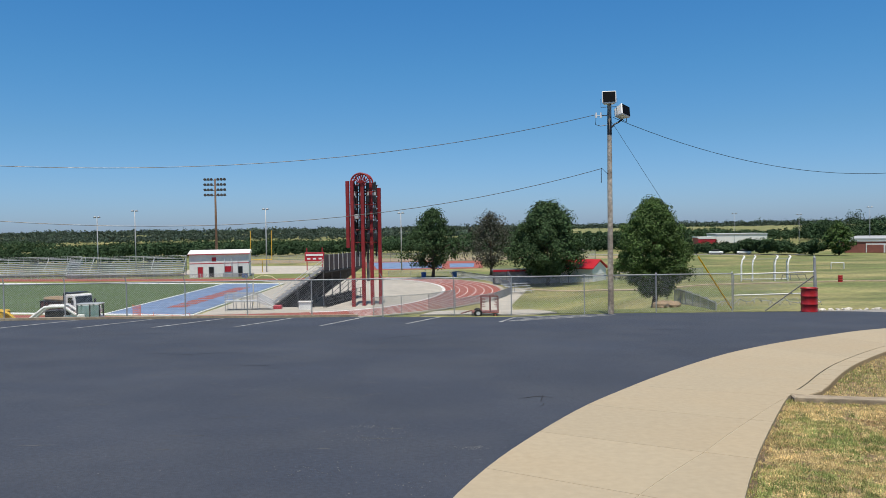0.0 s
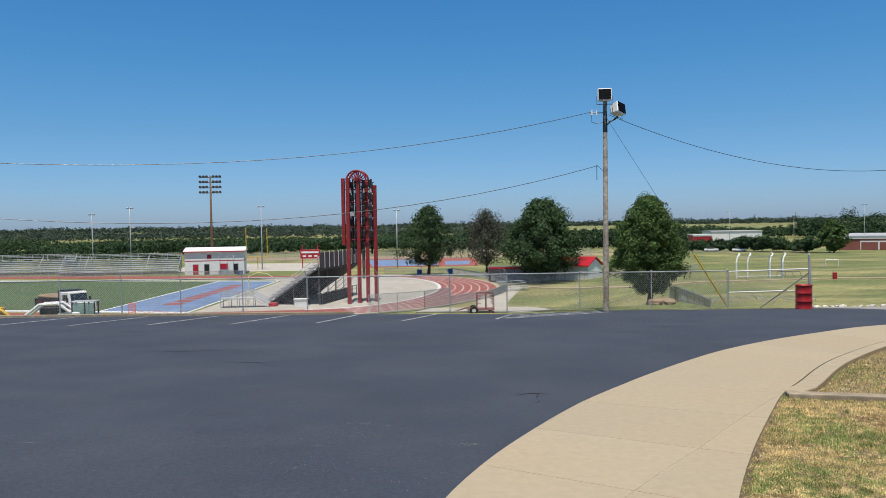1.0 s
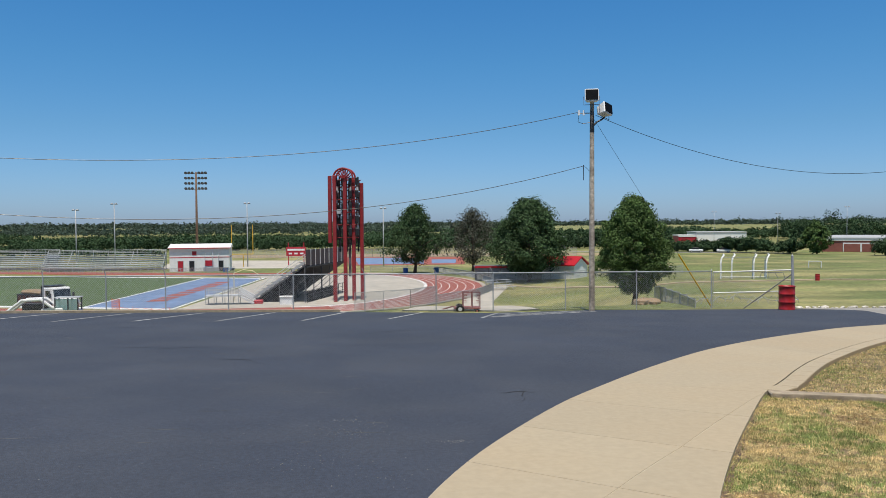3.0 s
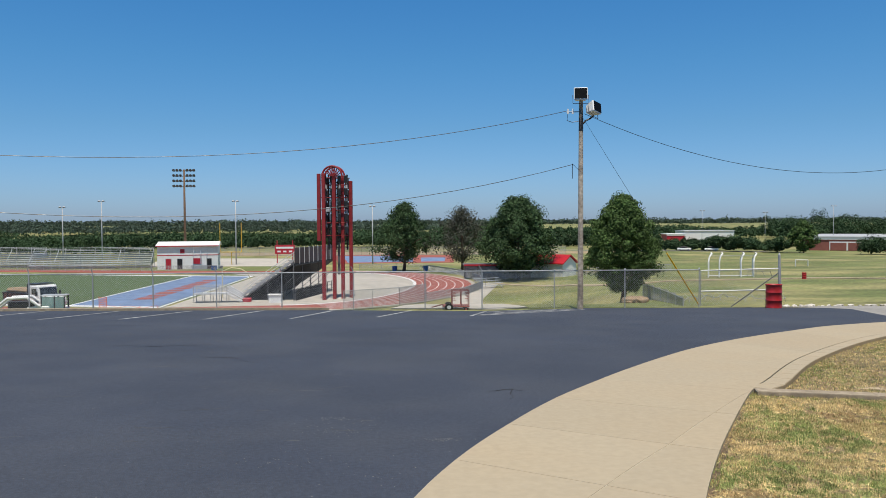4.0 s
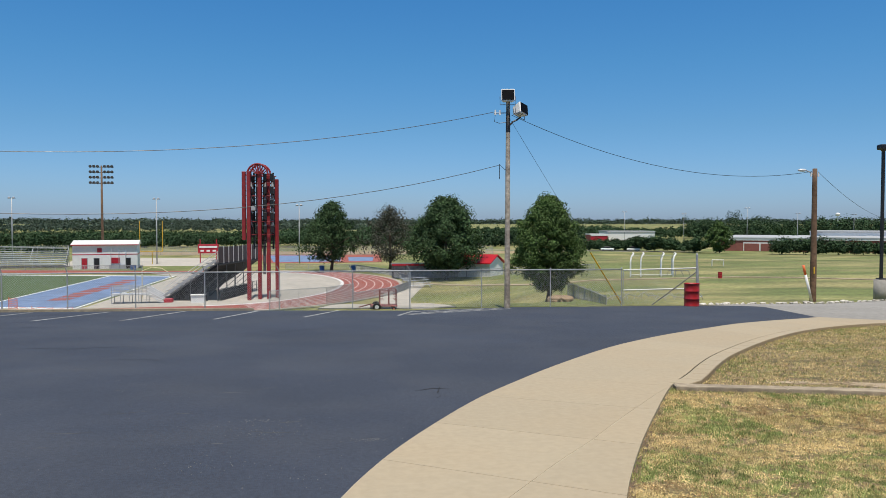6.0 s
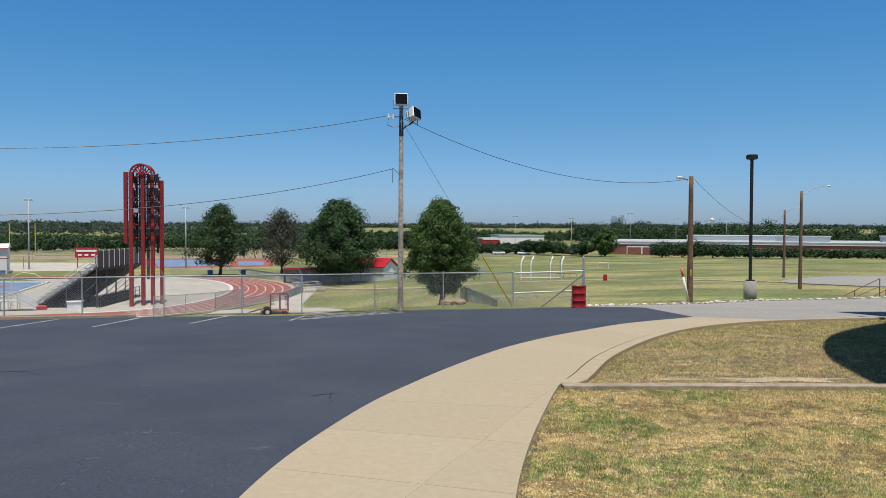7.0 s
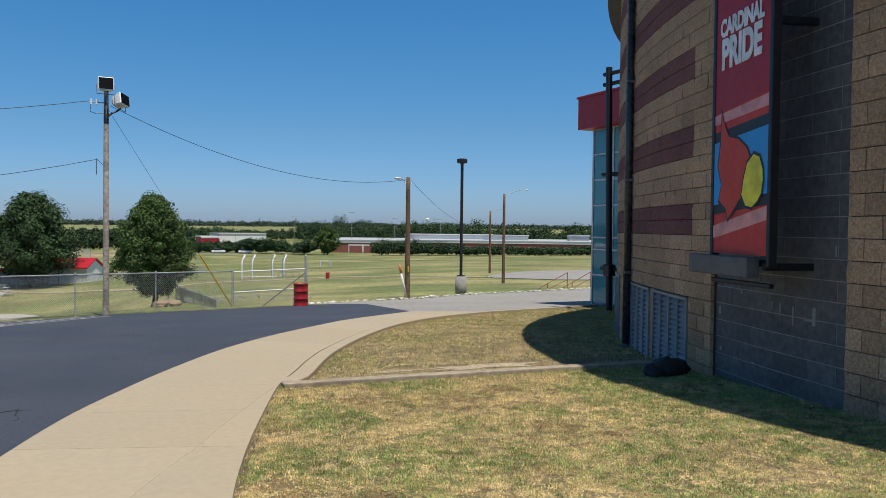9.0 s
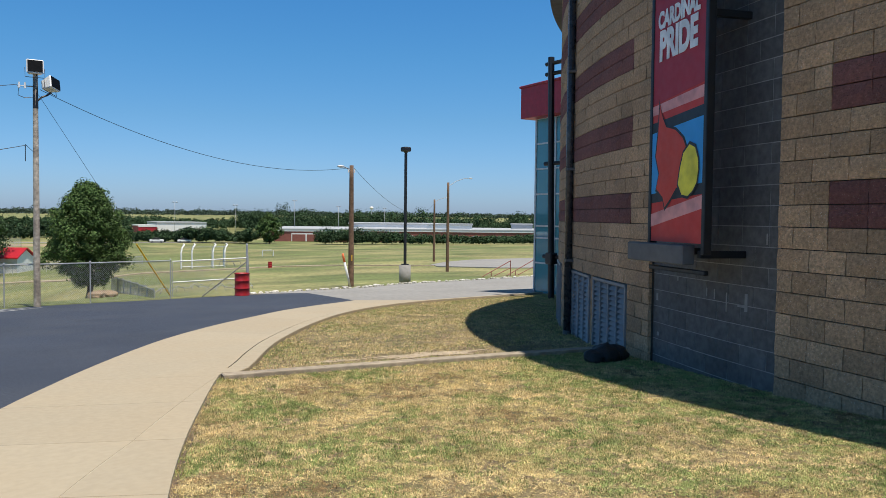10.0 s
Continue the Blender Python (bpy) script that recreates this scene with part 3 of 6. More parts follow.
blades("grass_green", FAR_LAWN, 800000, 0.016, 0.045, 0.2, lambda x, y: (0.15 + 0.55 * lush(x * 0.6, y * 0.6)) * dots(x, y) * (1 - 0.9 * far_wear(x, y)), "short green grass blades in patches", 4, "blade_green", -0.035)
blades("grass_straw", FAR_LAWN, 800000, 0.016, 0.045, 0.5, lambda x, y: (1 - 0.55 * worn(x * 0.6, y * 0.6)) * dots(x + 7, y) * (1 - 0.85 * far_wear(x, y)), "short straw-coloured dry grass blades", 7, "blade_dry", -0.033)
def bare_patch(cx, cy, rx, ry, turn, lift, seed):
    """An irregular worn spot of pale soil."""
    rr = random.Random(seed)
    ring = []
    for k in range(26):
        a, q = k * math.tau / 26, rr.uniform(0.5, 1.15)
        u, v = rx * q * math.cos(a), ry * q * math.sin(a)
        c, d = math.cos(radians(turn)), math.sin(radians(turn))
        ring.append((cx + u * c - v * d, cy + u * d + v * c))
    bm = prism(ring, lambda x, y: plane(x, y) + lift - 0.06, lambda x, y: plane(x, y) + lift)
    tagged(part("bare_patch", bm, M["bare"]), "worn pale bare soil in the dry lawn", "soil", "bare soil patches", "structure")


bare_patch(7.5, 8.84, 1.05, 0.28, -16, -0.018, 1)
bare_patch(6.1, 9.25, 0.4, 0.14, -16, -0.020, 2)
# brown soil strip that also paints the thin shadow along the slab edge
edge_soil = IN_D[10:29]
soil = prism(edge_soil + [(x + 0.045 + 0.018 * math.sin(9 * y), y - 0.015) for x, y in edge_soil[::-1]], lambda x, y: plane(x, y) - 0.1, lambda x, y: plane(x, y) + 0.002)
tagged(part("soil_edge", soil, M["soil"]), "strip of bare brown soil and painted shadow gap beside the sidewalk", "soil", kind="structure")

# ---- the arena ----
CX, CY, RW = 28.61, -5.0, 22.47
arena = thing("arena_building", pose(CX, CY, 0), "round arena of tan split-face block with maroon bands", "building")
PANEL = (150.9, 157.6)   # the recessed grey panel, in degrees round the arena
COURSE, Z0 = 0.2205, -1.00


def pol(r, deg, z):
    a = radians(deg)
    return (r * math.cos(a), r * math.sin(a), z)


def ring_wall(name, r0, r1, z0, z1, a0, a1, material, parent, step=1.5, label=""):
    """A curved wall piece with thickness."""
    own = bmesh.new()
    n = max(1, int(abs(a1 - a0) / step))
    cols = []
    for i in range(n + 1):
        d = a0 + (a1 - a0) * i / n
        cols.append([own.verts.new(pol(r, d, z)) for r, z in ((r0, z0), (r1, z0), (r1, z1), (r0, z1))])
    for u, v in zip(cols, cols[1:]):
        for k in range(4):
            own.faces.new((u[k], v[k], v[(k + 1) % 4], u[(k + 1) % 4]))
    if abs(a1 - a0) < 359.9:
        own.faces.new(cols[0])
        own.faces.new(cols[-1][::-1])
    bmesh.ops.recalc_face_normals(own, faces=own.faces[:])
    return part(name, own, material, parent, label)


TOP = 6.8
ring_wall("wall", RW - 0.4, RW - 0.045, -2.5, TOP, 100, PANEL[0], M["mortar"], arena)
ring_wall("wall", RW - 0.4, RW - 0.045, -2.5, TOP, PANEL[1], 200, M["mortar"], arena)
ring_wall("wall", RW - 0.4, RW - 0.0745, -2.5, TOP, PANEL[0], PANEL[1], M["mortar_pale"], arena, 0.4, label="recessed grey block panel")
ring_wall("rear_wall", RW - 0.4, RW, -2.5, TOP, 200, 460, M["block"], arena, 6)
ring_wall("eave", RW - 0.6, RW + 0.30, TOP, TOP + 0.95, 0, 360, M["dgrey"], arena, 2, "dark overhanging roof edge")
bm = bmesh.new()
bmesh.ops.create_cone(bm, cap_ends=True, segments=96, radius1=RW + 0.3, radius2=2.0, depth=3.0, matrix=Matrix.Translation((0, 0, TOP + 0.95 + 1.5)))
part("roof", bm, M["roofgrey"], arena)


def block_mesh(name, w, h, material, rough_face=True):
    """A block with an uneven split face, its back at the wall."""
    bm = bmesh.new()
    r = random.Random(name)
    n, k, d = (3, 2, 0.06) if rough_face else (1, 1, 0.055)
    g = [[bm.verts.new((d - (0.012 if i in (0, n) or j in (0, k) else 0) + (r.uniform(-0.006, 0.008) if rough_face else 0), -w / 2 + w * i / n, h * j / k)) for j in range(k + 1)] for i in range(n + 1)]
    back = [bm.verts.new((0, y, z)) for y, z in ((-w / 2, 0), (w / 2, 0), (w / 2, h), (-w / 2, h))]
    for i in range(n):
        for j in range(k):
            bm.faces.new((g[i][j], g[i + 1][j], g[i + 1][j + 1], g[i][j + 1]))
    rim = [g[i][0] for i in range(n + 1)] + [g[n][j] for j in range(1, k + 1)] + [g[i][k] for i in range(n - 1, -1, -1)] + [g[0][j] for j in range(k - 1, 0, -1)]
    c = [back[0], back[1], back[2], back[3]]
    corner = {0: 0, n: 1, n + k: 2, 2 * n + k: 3}
    cur = 0
    for i in range(len(rim)):
        nx = (i + 1) % len(rim)
        if nx in corner and corner[nx] != cur:
            bm.faces.new((rim[nx], rim[i], c[cur], c[corner[nx]]))
            cur = corner[nx]
        else:
            bm.faces.new((rim[nx], rim[i], c[cur]))
    bmesh.ops.recalc_face_normals(bm, faces=bm.faces[:])
    me = bpy.data.meshes.new(name)
    bm.to_mesh(me)
    bm.free()
    me.materials.append(material)
    return me


BW, J = 0.44, 0.010
STEP_DEG = math.degrees(BW / RW)
# openings of the two louvre banks: angles and heights
LOUVRES = [(145.05, 149.0, -0.45, 0.75), (140.0, 144.5, -0.62, 0.75), (131.5, 136.5, -0.9, 0.75)]


def blocked(a0, a1, z0, z1):
    return any(a1 > p + 0.02 and a0 < q - 0.02 and z1 > u + 0.02 and z0 < v - 0.02 for p, q, u, v in LOUVRES)


def lay_blocks():
    """Running bond round the visible arc; the nearest blocks are parts, the rest one joined piece."""
    kinds = {}

    def mesh_for(w, material, grey):
        key = (round(w, 2), material.name, RNG.randrange(3))
        if key not in kinds:
            kinds[key] = block_mesh("block_%s_%d_%d" % (material.name, int(w * 1000), key[2]), w - J, COURSE - J, material, not grey)
        return kinds[key]
    rest = {"block": ([], []), "block_dark": ([], []), "block_grey": ([], [])}
    made = 0
    for row in range(36):
        z = Z0 + row * COURSE
        if z + COURSE > TOP:
            break
        spans = [(126.0, PANEL[0], False), (PANEL[0], PANEL[1], True), (PANEL[1], 168.0, False)]
        for lo, hi, grey in spans:
            # courses start at the panel's edges
            rev = hi == PANEL[0]
            start, end = (hi, lo) if rev else (lo, hi)
            sgn = -1 if rev else 1
            a = start
            banded = (row - 12) % 5 < 2 and row >= 12
            widths = [0.5] if row % 2 else ([1.0, 0.5] if banded else [1.0])
            while (end - a) * sgn > 0.05:
                b = a + sgn * STEP_DEG * (widths.pop(0) if widths else 1.0)
                if (b - end) * sgn > 0:
                    b = end
                p, q = min(a, b), max(a, b)
                a = b
                if blocked(p, q, z, z + COURSE) and not grey:
                    # trim to the opening's jamb
                    for u0, u1, v0, v1 in LOUVRES:
                        if z + COURSE > v0 + 0.02 and z < v1 - 0.02:
                            if p < u0 < q:
                                q = u0
                            if p < u1 < q:
                                p = u1
                    if blocked(p, q, z, z + COURSE) or q - p < 0.12:
                        continue
                edge_gap = min(abs((p + q) / 2 - PANEL[0]), abs((p + q) / 2 - PANEL[1]))
                band = banded and edge_gap > STEP_DEG * 1.55
                key = "block_grey" if grey else ("block_dark" if band else "block")
                w, mid = radians(q - p) * RW, (p + q) / 2
                rr = RW - 0.115 if grey else RW - 0.05
                near = 147.0 < mid < 162.5 and 0.0 < z + COURSE < 3.6 and made < 420
                me = mesh_for(w, M[key], grey)
                m = Matrix.Translation(pol(rr, mid, z + J / 2)) @ pose(0, 0, 0, 0, 0, mid)
                if near:
                    ob = new("block", me)
                    ob.parent = arena
                    ob.matrix_local = m
                    made += 1
                else:
                    vs, fs = rest[key]
                    k = len(vs)
                    vs += [tuple(m @ v.co) for v in me.vertices]
                    fs += [tuple(k + i for i in f.vertices) for f in me.polygons]
    for key, (vs, fs) in rest.items():
        if vs:
            tagged(raw("blockwork", vs, fs, M[key], arena), kind="stuff")


def louvre_bank(a0, a1, z0, z1):
    """A steel-framed louvred vent set in the curved wall."""
    mid = (a0 + a1) / 2
    w, h = radians(a1 - a0) * RW, z1 - z0
    v = new("louvre_vent")
    v.parent = arena
    v.matrix_local = Matrix.Translation(pol(RW - 0.03, mid, z0)) @ pose(0, 0, 0, 0, 0, mid)
    tagged(v, "grey metal louvre vent")
    bays = 4
    bm = box(0.09, 0.05, h, (0, -w / 2 + 0.025, 0), bevel=0.006)
    for k in range(1, bays + 1):
        box(0.09, 0.05 if k % 2 == 0 else 0.03, h, (0, -w / 2 + w * k / bays - (0.025 if k == bays else 0), 0), bevel=0.006, bm=bm)
    box(0.09, w, 0.05, (0, 0, h - 0.05), bevel=0.006, bm=bm)
    box(0.09, w, 0.05, (0, 0, 0), bevel=0.006, bm=bm)
    part("vent_frame", bm, M["vent"], v)
    part("vent_back", box(0.02, w, h, (-0.10, 0, 0)), M["black"], v)
    n = int(h / 0.085)
    me = None
    for k in range(bays):
        for i in range(n):
            z = 0.06 + i * (h - 0.12) / n
            if me is None:
                ob = part("louvre_blade", box(0.012, w / bays - 0.04, 0.085, (0, 0, 0), (0, -38, 0)), M["vent"], v)
                me = ob.data
            else:
                ob = new("louvre_blade", me)
                ob.parent = v
            ob.location = (0.03, -w / 2 + w * (k + 0.5) / bays, z)


for bank in LOUVRES:
    louvre_bank(*bank)
# downspout with straps and shoe
ds = part("downspout", rod(pol(RW + 0.08, 140.6, -0.45), pol(RW + 0.08, 140.6, TOP + 0.2), 0.07, seg=16), M["pipe"], arena, "dark downspout on brackets", True)
for z in (0.9, 2.6, 4.4, 6.1):
    part("strap", box(0.16, 0.22, 0.05, pol(RW + 0.06, 140.6, z), (0, 0, 140.6)), M["dgrey"], ds)
part("shoe", tube([pol(RW + 0.08, 140.6, -0.4), pol(RW + 0.1, 140.6, -0.55), pol(RW + 0.26, 140.6, -0.66)], 0.08, 8), M["dgrey"], ds)

# ---- banner on the arena wall ----
BA = 154.9
bx, by, _ = pol(RW + 0.5, BA, 0)
sign = thing("banner_sign", Matrix.Translation((CX + bx, CY + by, 1.45)) @ pose(0, 0, 0, 0, 0, BA), "tall red banner in a black steel frame on the arena wall", "banner")
SW, SH = 1.07, 5.0   # banner size


def flat(name, pts, depth, material, parent=sign, label=""):
    """A flat printed shape on the banner; pts run across (right positive) and up."""
    bm = bmesh.new()
    f = bm.faces.new([bm.verts.new((depth, y, z)) for y, z in pts])
    bm.normal_update()
    if f.normal.x < 0:
        f.normal_flip()
    return part(name, bm, material, parent, label)


cloth = part("banner_cloth", box(0.03, SW, SH, (0, 0, 0)), M["b_red"], sign, "red printed banner cloth")
h = SW / 2
flat("print_panel", [(-h, 1.62), (h, 1.74), (h, SH), (-h, SH)], 0.018, M["b_dark"], cloth, "dark red upper field")
flat("print_panel", [(-h, 0.45), (h, 0.54), (h, 1.50), (-h, 1.40)], 0.019, M["black"], cloth)
flat("print_panel", [(-h, 0.56), (h, 0.66), (h, 1.38), (-h, 1.28)], 0.021, M["b_blue"], cloth)
flat("print_stripe", [(-h, 0.17), (h, 0.38), (h, 0.53), (-h, 0.32)], 0.021, M["b_pink"], cloth)
flat("print_stripe", [(-h, 1.49), (h, 1.58), (h, 1.71), (-h, 1.60)], 0.021, M["b_pink"], cloth)
# the emblem is given as plain shapes only: a crested red form with a dark rim beside a yellow one


def grown(pts, k):
    cy, cz = sum(p[0] for p in pts) / len(pts), sum(p[1] for p in pts) / len(pts)
    return [(cy + (y - cy) * k, cz + (z - cz) * k) for y, z in pts]


CREST = [(-0.37, 1.62), (-0.30, 1.44), (-0.22, 1.33), (-0.02, 1.28), (0.14, 1.17), (0.24, 1.00), (0.26, 0.80), (0.16, 0.62), (0.02, 0.62), (-0.10, 0.50), (-0.22, 0.40), (-0.27, 0.52), (-0.42, 0.62), (-0.36, 0.80), (-0.44, 1.00), (-0.40, 1.24)]
BILL = [(0.06, 0.66), (0.10, 0.84), (0.16, 1.00), (0.28, 1.09), (0.39, 1.05), (0.45, 0.92), (0.46, 0.80), (0.43, 0.66), (0.36, 0.58), (0.26, 0.52), (0.14, 0.54)]
flat("print_shape", grown(CREST, 1.08), 0.023, M["black"], cloth)
flat("print_shape", CREST, 0.025, M["b_bright"], cloth, "bright red crested shape")
flat("print_shape", grown(BILL, 1.12), 0.027, M["black"], cloth)
flat("print_shape", BILL, 0.029, M["b_yellow"], cloth, "yellow rounded shape")


def words(text, size, at, material, parent, rot, squash=1.0, shear=0.0):
    """Raised lettering in the built-in font, turned into a mesh."""
    cu = bpy.data.curves.new("words", 'FONT')
    cu.body, cu.size, cu.align_x, cu.extrude, cu.offset = text, size, 'CENTER', 0.002, size * 0.05
    tmp = bpy.data.objects.new("tmp", cu)
    scene.collection.objects.link(tmp)
    bpy.context.view_layer.update()
    me = bpy.data.meshes.new_from_object(tmp.evaluated_get(bpy.context.evaluated_depsgraph_get()))
    bpy.data.objects.remove(tmp)
    me.transform(Matrix(((squash, 0, 0, 0), (shear, 1, 0, 0), (0, 0, 1, 0), (0, 0, 0, 1))))
    me.materials.append(material)
    ob = new("lettering", me)
    ob.parent = parent
    ob.matrix_local = Matrix.Translation(at) @ pose(0, 0, 0, *rot)
    return tagged(ob, "white capital lettering")


words("CARDINAL", 0.265, (0.026, -0.01, 2.52), M["b_white"], cloth, (90, 0, 90), 0.66, 0.03)
words("PRIDE", 0.46, (0.026, -0.01, 2.15), M["b_white"], cloth, (90, 0, 90), 0.66, 0.03)
for y in (-h - 0.03, h + 0.03):
    part("frame_rail", box(0.10, 0.06, SH + 0.15, (-0.02, y, -0.12), bevel=0.008), M["black"], sign)
part("frame_rail", box(0.10, SW + 0.12, 0.06, (-0.02, 0, SH + 0.02), bevel=0.008), M["black"], sign)
part("bottom_housing", box(0.16, 1.25, 0.22, (0.05, -0.28, -0.24), bevel=0.012), M["dgrey"], sign, "grey roller housing")
part("bottom_bar", box(0.06, SW + 0.1, 0.05, (-0.02, 0, -0.34), bevel=0.008), M["black"], sign)
for z in (-0.16, 2.45, 4.6):
    for y in (-0.4, 0.45):
        part("bracket_arm", box(0.62, 0.07, 0.08, (-0.32, y, z), bevel=0.006), M["black"], sign)

# lime streaks on the grey panel
for ang, z, w, hh in ((151.2, 0.62, 0.05, 0.10), (152.6, 0.93, 0.03, 0.05), (154.3, 0.80, 0.02, 0.10), (154.7, 0.78, 0.02, 0.12), (156.2, 0.70, 0.05, 0.20), (156.0, 0.74, 0.14, 0.03), (151.3, 0.15, 0.05, 0.05), (155.3, 0.66, 0.02, 0.22), (153.3, 0.10, 0.10, 0.02), (157.0, 1.45, 0.02, 0.12)):
    part("lime_streak", box(0.004, w, hh, pol(RW - 0.070, ang, z), (0, 0, ang)), M["mortar_pale"], arena)

# black bundle at the foot of the wall
bm = bmesh.new()
for x, y, z, r in ((0, 0, 0.12, 0.24), (0.22, 0.12, 0.13, 0.2), (-0.22, -0.06, 0.1, 0.17), (0.05, 0.2, 0.16, 0.18)):
    own = bmesh.new()
    bmesh.ops.create_icosphere(own, subdivisions=3, radius=r)
    for v in own.verts:
        v.co += v.normal * 0.05 * noise.noise(v.co * 9 + Vector((x * 9, y, 0)))
        v.co.z *= 0.8
        v.co += Vector((x, y, z))
    merged(bm, own)
ob = part("plastic_sack", bm, M["bag"], smooth=True)
ob.matrix_world = pose(8.62, 6.35, plane(8.6, 6.35) - 0.02, 0, 0, -28) @ Matrix.Diagonal((0.85, 0.85, 0.8, 1))
tagged(ob, "crumpled black plastic sack by the arena wall", "sack")

# ---- glazed entrance of the arena ----
entry = thing("glass_entrance", pose(21.7, 20.2, plane(21.7, 20.2), 0, 0, -100), "glazed entrance tower with a red fascia and white mullions", "entrance")
GH = 6.75
part("floor_slab", box(4.0, 5.0, 0.16, (2.0, 2.4, -0.1)), M["kerb"], entry)
LEVELS = [0.0, 1.15, 2.1, 2.55, 3.75, 4.7, 5.65, 6.6]
for k, (a, b) in enumerate(zip(LEVELS, LEVELS[1:])):
    for x0, x1 in ((0.0, 1.2), (1.2, 2.4), (2.4, 3.8)):
        p = part("pane", box(x1 - x0 - 0.06, 0.03, b - a - 0.06, ((x0 + x1) / 2, 0.0, a + 0.06)), M["glass"], entry)
        p.visible_shadow = False
    for y0, y1 in ((0.0, 1.3), (1.3, 2.6)):
        p = part("pane", box(0.03, y1 - y0 - 0.06, b - a - 0.06, (0, (y0 + y1) / 2, a + 0.06)), M["glass"], entry)
        p.visible_shadow = False
for z in LEVELS:
    part("mullion", box(3.8, 0.08, 0.06, (1.9, 0, z), bevel=0.006), M["alu"], entry)
    part("mullion", box(0.08, 2.6, 0.06, (0, 1.3, z), bevel=0.006), M["alu"], entry)
for x, y in ((0, 0), (1.2, 0), (2.4, 0), (3.8, 0), (0, 1.3), (0, 2.6)):
    part("mullion", box(0.09, 0.09, 6.64, (x, y, 0.0), bevel=0.006), M["alu"], entry)
part("back_wall", box(0.2, 3.6, 6.6, (3.9, 1.9, 0)), M["dgrey"], entry)
part("fascia", box(4.6, 4.0, 1.15, (2.0, 1.45, 6.62), bevel=0.01), M["red"], entry, "deep red metal fascia")
part("coping", box(4.7, 4.1, 0.08, (2.0, 1.45, 7.77), bevel=0.01), M["red"], entry)
part("steel_column", rod((2.86, -1.4, 0), (2.66, -1.4, 8.35), 0.11, seg=12), M["black"], entry, "black leaning steel column")
part("column_box", box(0.34, 0.3, 0.4, (2.84, -1.4, 1.3), bevel=0.03), M["black"], entry)
for z in (1.55, 4.75, 7.8, 8.15):
    part("cross_bar", rod((2.4, -1.4, z), (5.2, -1.1, z), 0.07, seg=8), M["black"], entry)

# ---- poles ----


def wooden_pole(name, x, y, h, r, material, label, lean=0.0):
    z = ground(x, y)
    t = thing(name, pose(x, y, z), label, "pole")
    own = bmesh.new()
    n, seg = 9, 14
    rr = random.Random(x)
    for i in range(n):
        k = i / (n - 1)
        for s in range(seg):
            a = s * math.tau / seg
            q = r * (1 - 0.32 * k) * (1 + rr.uniform(-0.035, 0.035))
            own.verts.new((q * math.cos(a) + lean * k, q * math.sin(a), -0.3 + (h + 0.3) * k))
    own.verts.ensure_lookup_table()
    for i in range(n - 1):
        for s in range(seg):
            own.faces.new((own.verts[i * seg + s], own.verts[i * seg + (s + 1) % seg], own.verts[(i + 1) * seg + (s + 1) % seg], own.verts[(i + 1) * seg + s]))
    own.faces.new([own.verts[(n - 1) * seg + s] for s in range(seg)])
    part("shaft", own, material, t, smooth=True)
    return t


def flood_lamp(parent, at, rot, size):
    """A boxy sports floodlight with a hood, lens and yoke."""
    w, h, d = size
    lampo = new("floodlight")
    lampo.parent = parent
    lampo.matrix_local = pose(*at, *rot)
    own = box(w, d, h, (0, 0, 0), bevel=0.03)
    for v in own.verts:
        if v.co.y > 0:
            v.co.x *= 0.72
            v.co.z = h / 2 + (v.co.z - h / 2) * 0.72
    part("housing", own, M["white"], lampo)
    part("lens", box(w * 0.86, 0.02, h * 0.82, (0, -d / 2 - 0.008, h * 0.09)), M["lens"], lampo)
    part("yoke", tube([(-w / 2 - 0.03, 0, h * 0.5), (-w / 2 - 0.03, 0, -0.08), (w / 2 + 0.03, 0, -0.08), (w / 2 + 0.03, 0, h * 0.5)], 0.012), M["dgrey"], lampo)
    return lampo


pole_a = wooden_pole("floodlight_pole", 5.9, 27.2, 7.55, 0.108, M["wood"], "weathered timber pole with two boxy floodlights", 0.02)
PZ = ground(5.9, 27.2)
flood_lamp(pole_a, (0.0, -0.05, 6.1 - PZ), (-12, 0, -8), (0.50, 0.46, 0.36))
flood_lamp(pole_a, (0.46, -0.02, 5.64 - PZ), (-16, 14, 38), (0.46, 0.44, 0.40))
part("bracket", tube([(0.08, 0, 5.3 - PZ), (0.2, 0, 5.42 - PZ), (0.36, 0, 5.5 - PZ), (0.48, 0, 5.6 - PZ)], 0.035), M["black"], pole_a)
part("pole_sleeve", rod((0.02, 0, 5.05 - PZ), (0.02, 0, 6.2 - PZ), 0.084, 0.07, 12), M["black"], pole_a, "dark tarred pole head")
part("insulator_bar", rod((-0.5, 0, 5.72 - PZ), (0.05, 0, 5.74 - PZ), 0.018), M["steel"], pole_a)
for x in (-0.45, -0.28):
    part("insulator", rod((x, 0, 5.66 - PZ), (x, 0, 5.84 - PZ), 0.04, 0.025), M["white"], pole_a)
part("cable_loop", tube([(-0.45, 0, 5.7 - PZ), (-0.48, 0, 5.42 - PZ), (-0.3, 0, 5.36 - PZ), (-0.05, 0, 5.4 - PZ)], 0.012), M["black"], pole_a)
part("cable_drop", tube([(-0.29, 0, 3.88 - PZ), (-0.29, 0, 3.35 - PZ)], 0.012), M["black"], pole_a)
part("cable_stub", tube([(0.0, 0, 3.6 - PZ), (-0.29, 0, 3.88 - PZ)], 0.008), M["black"], pole_a)


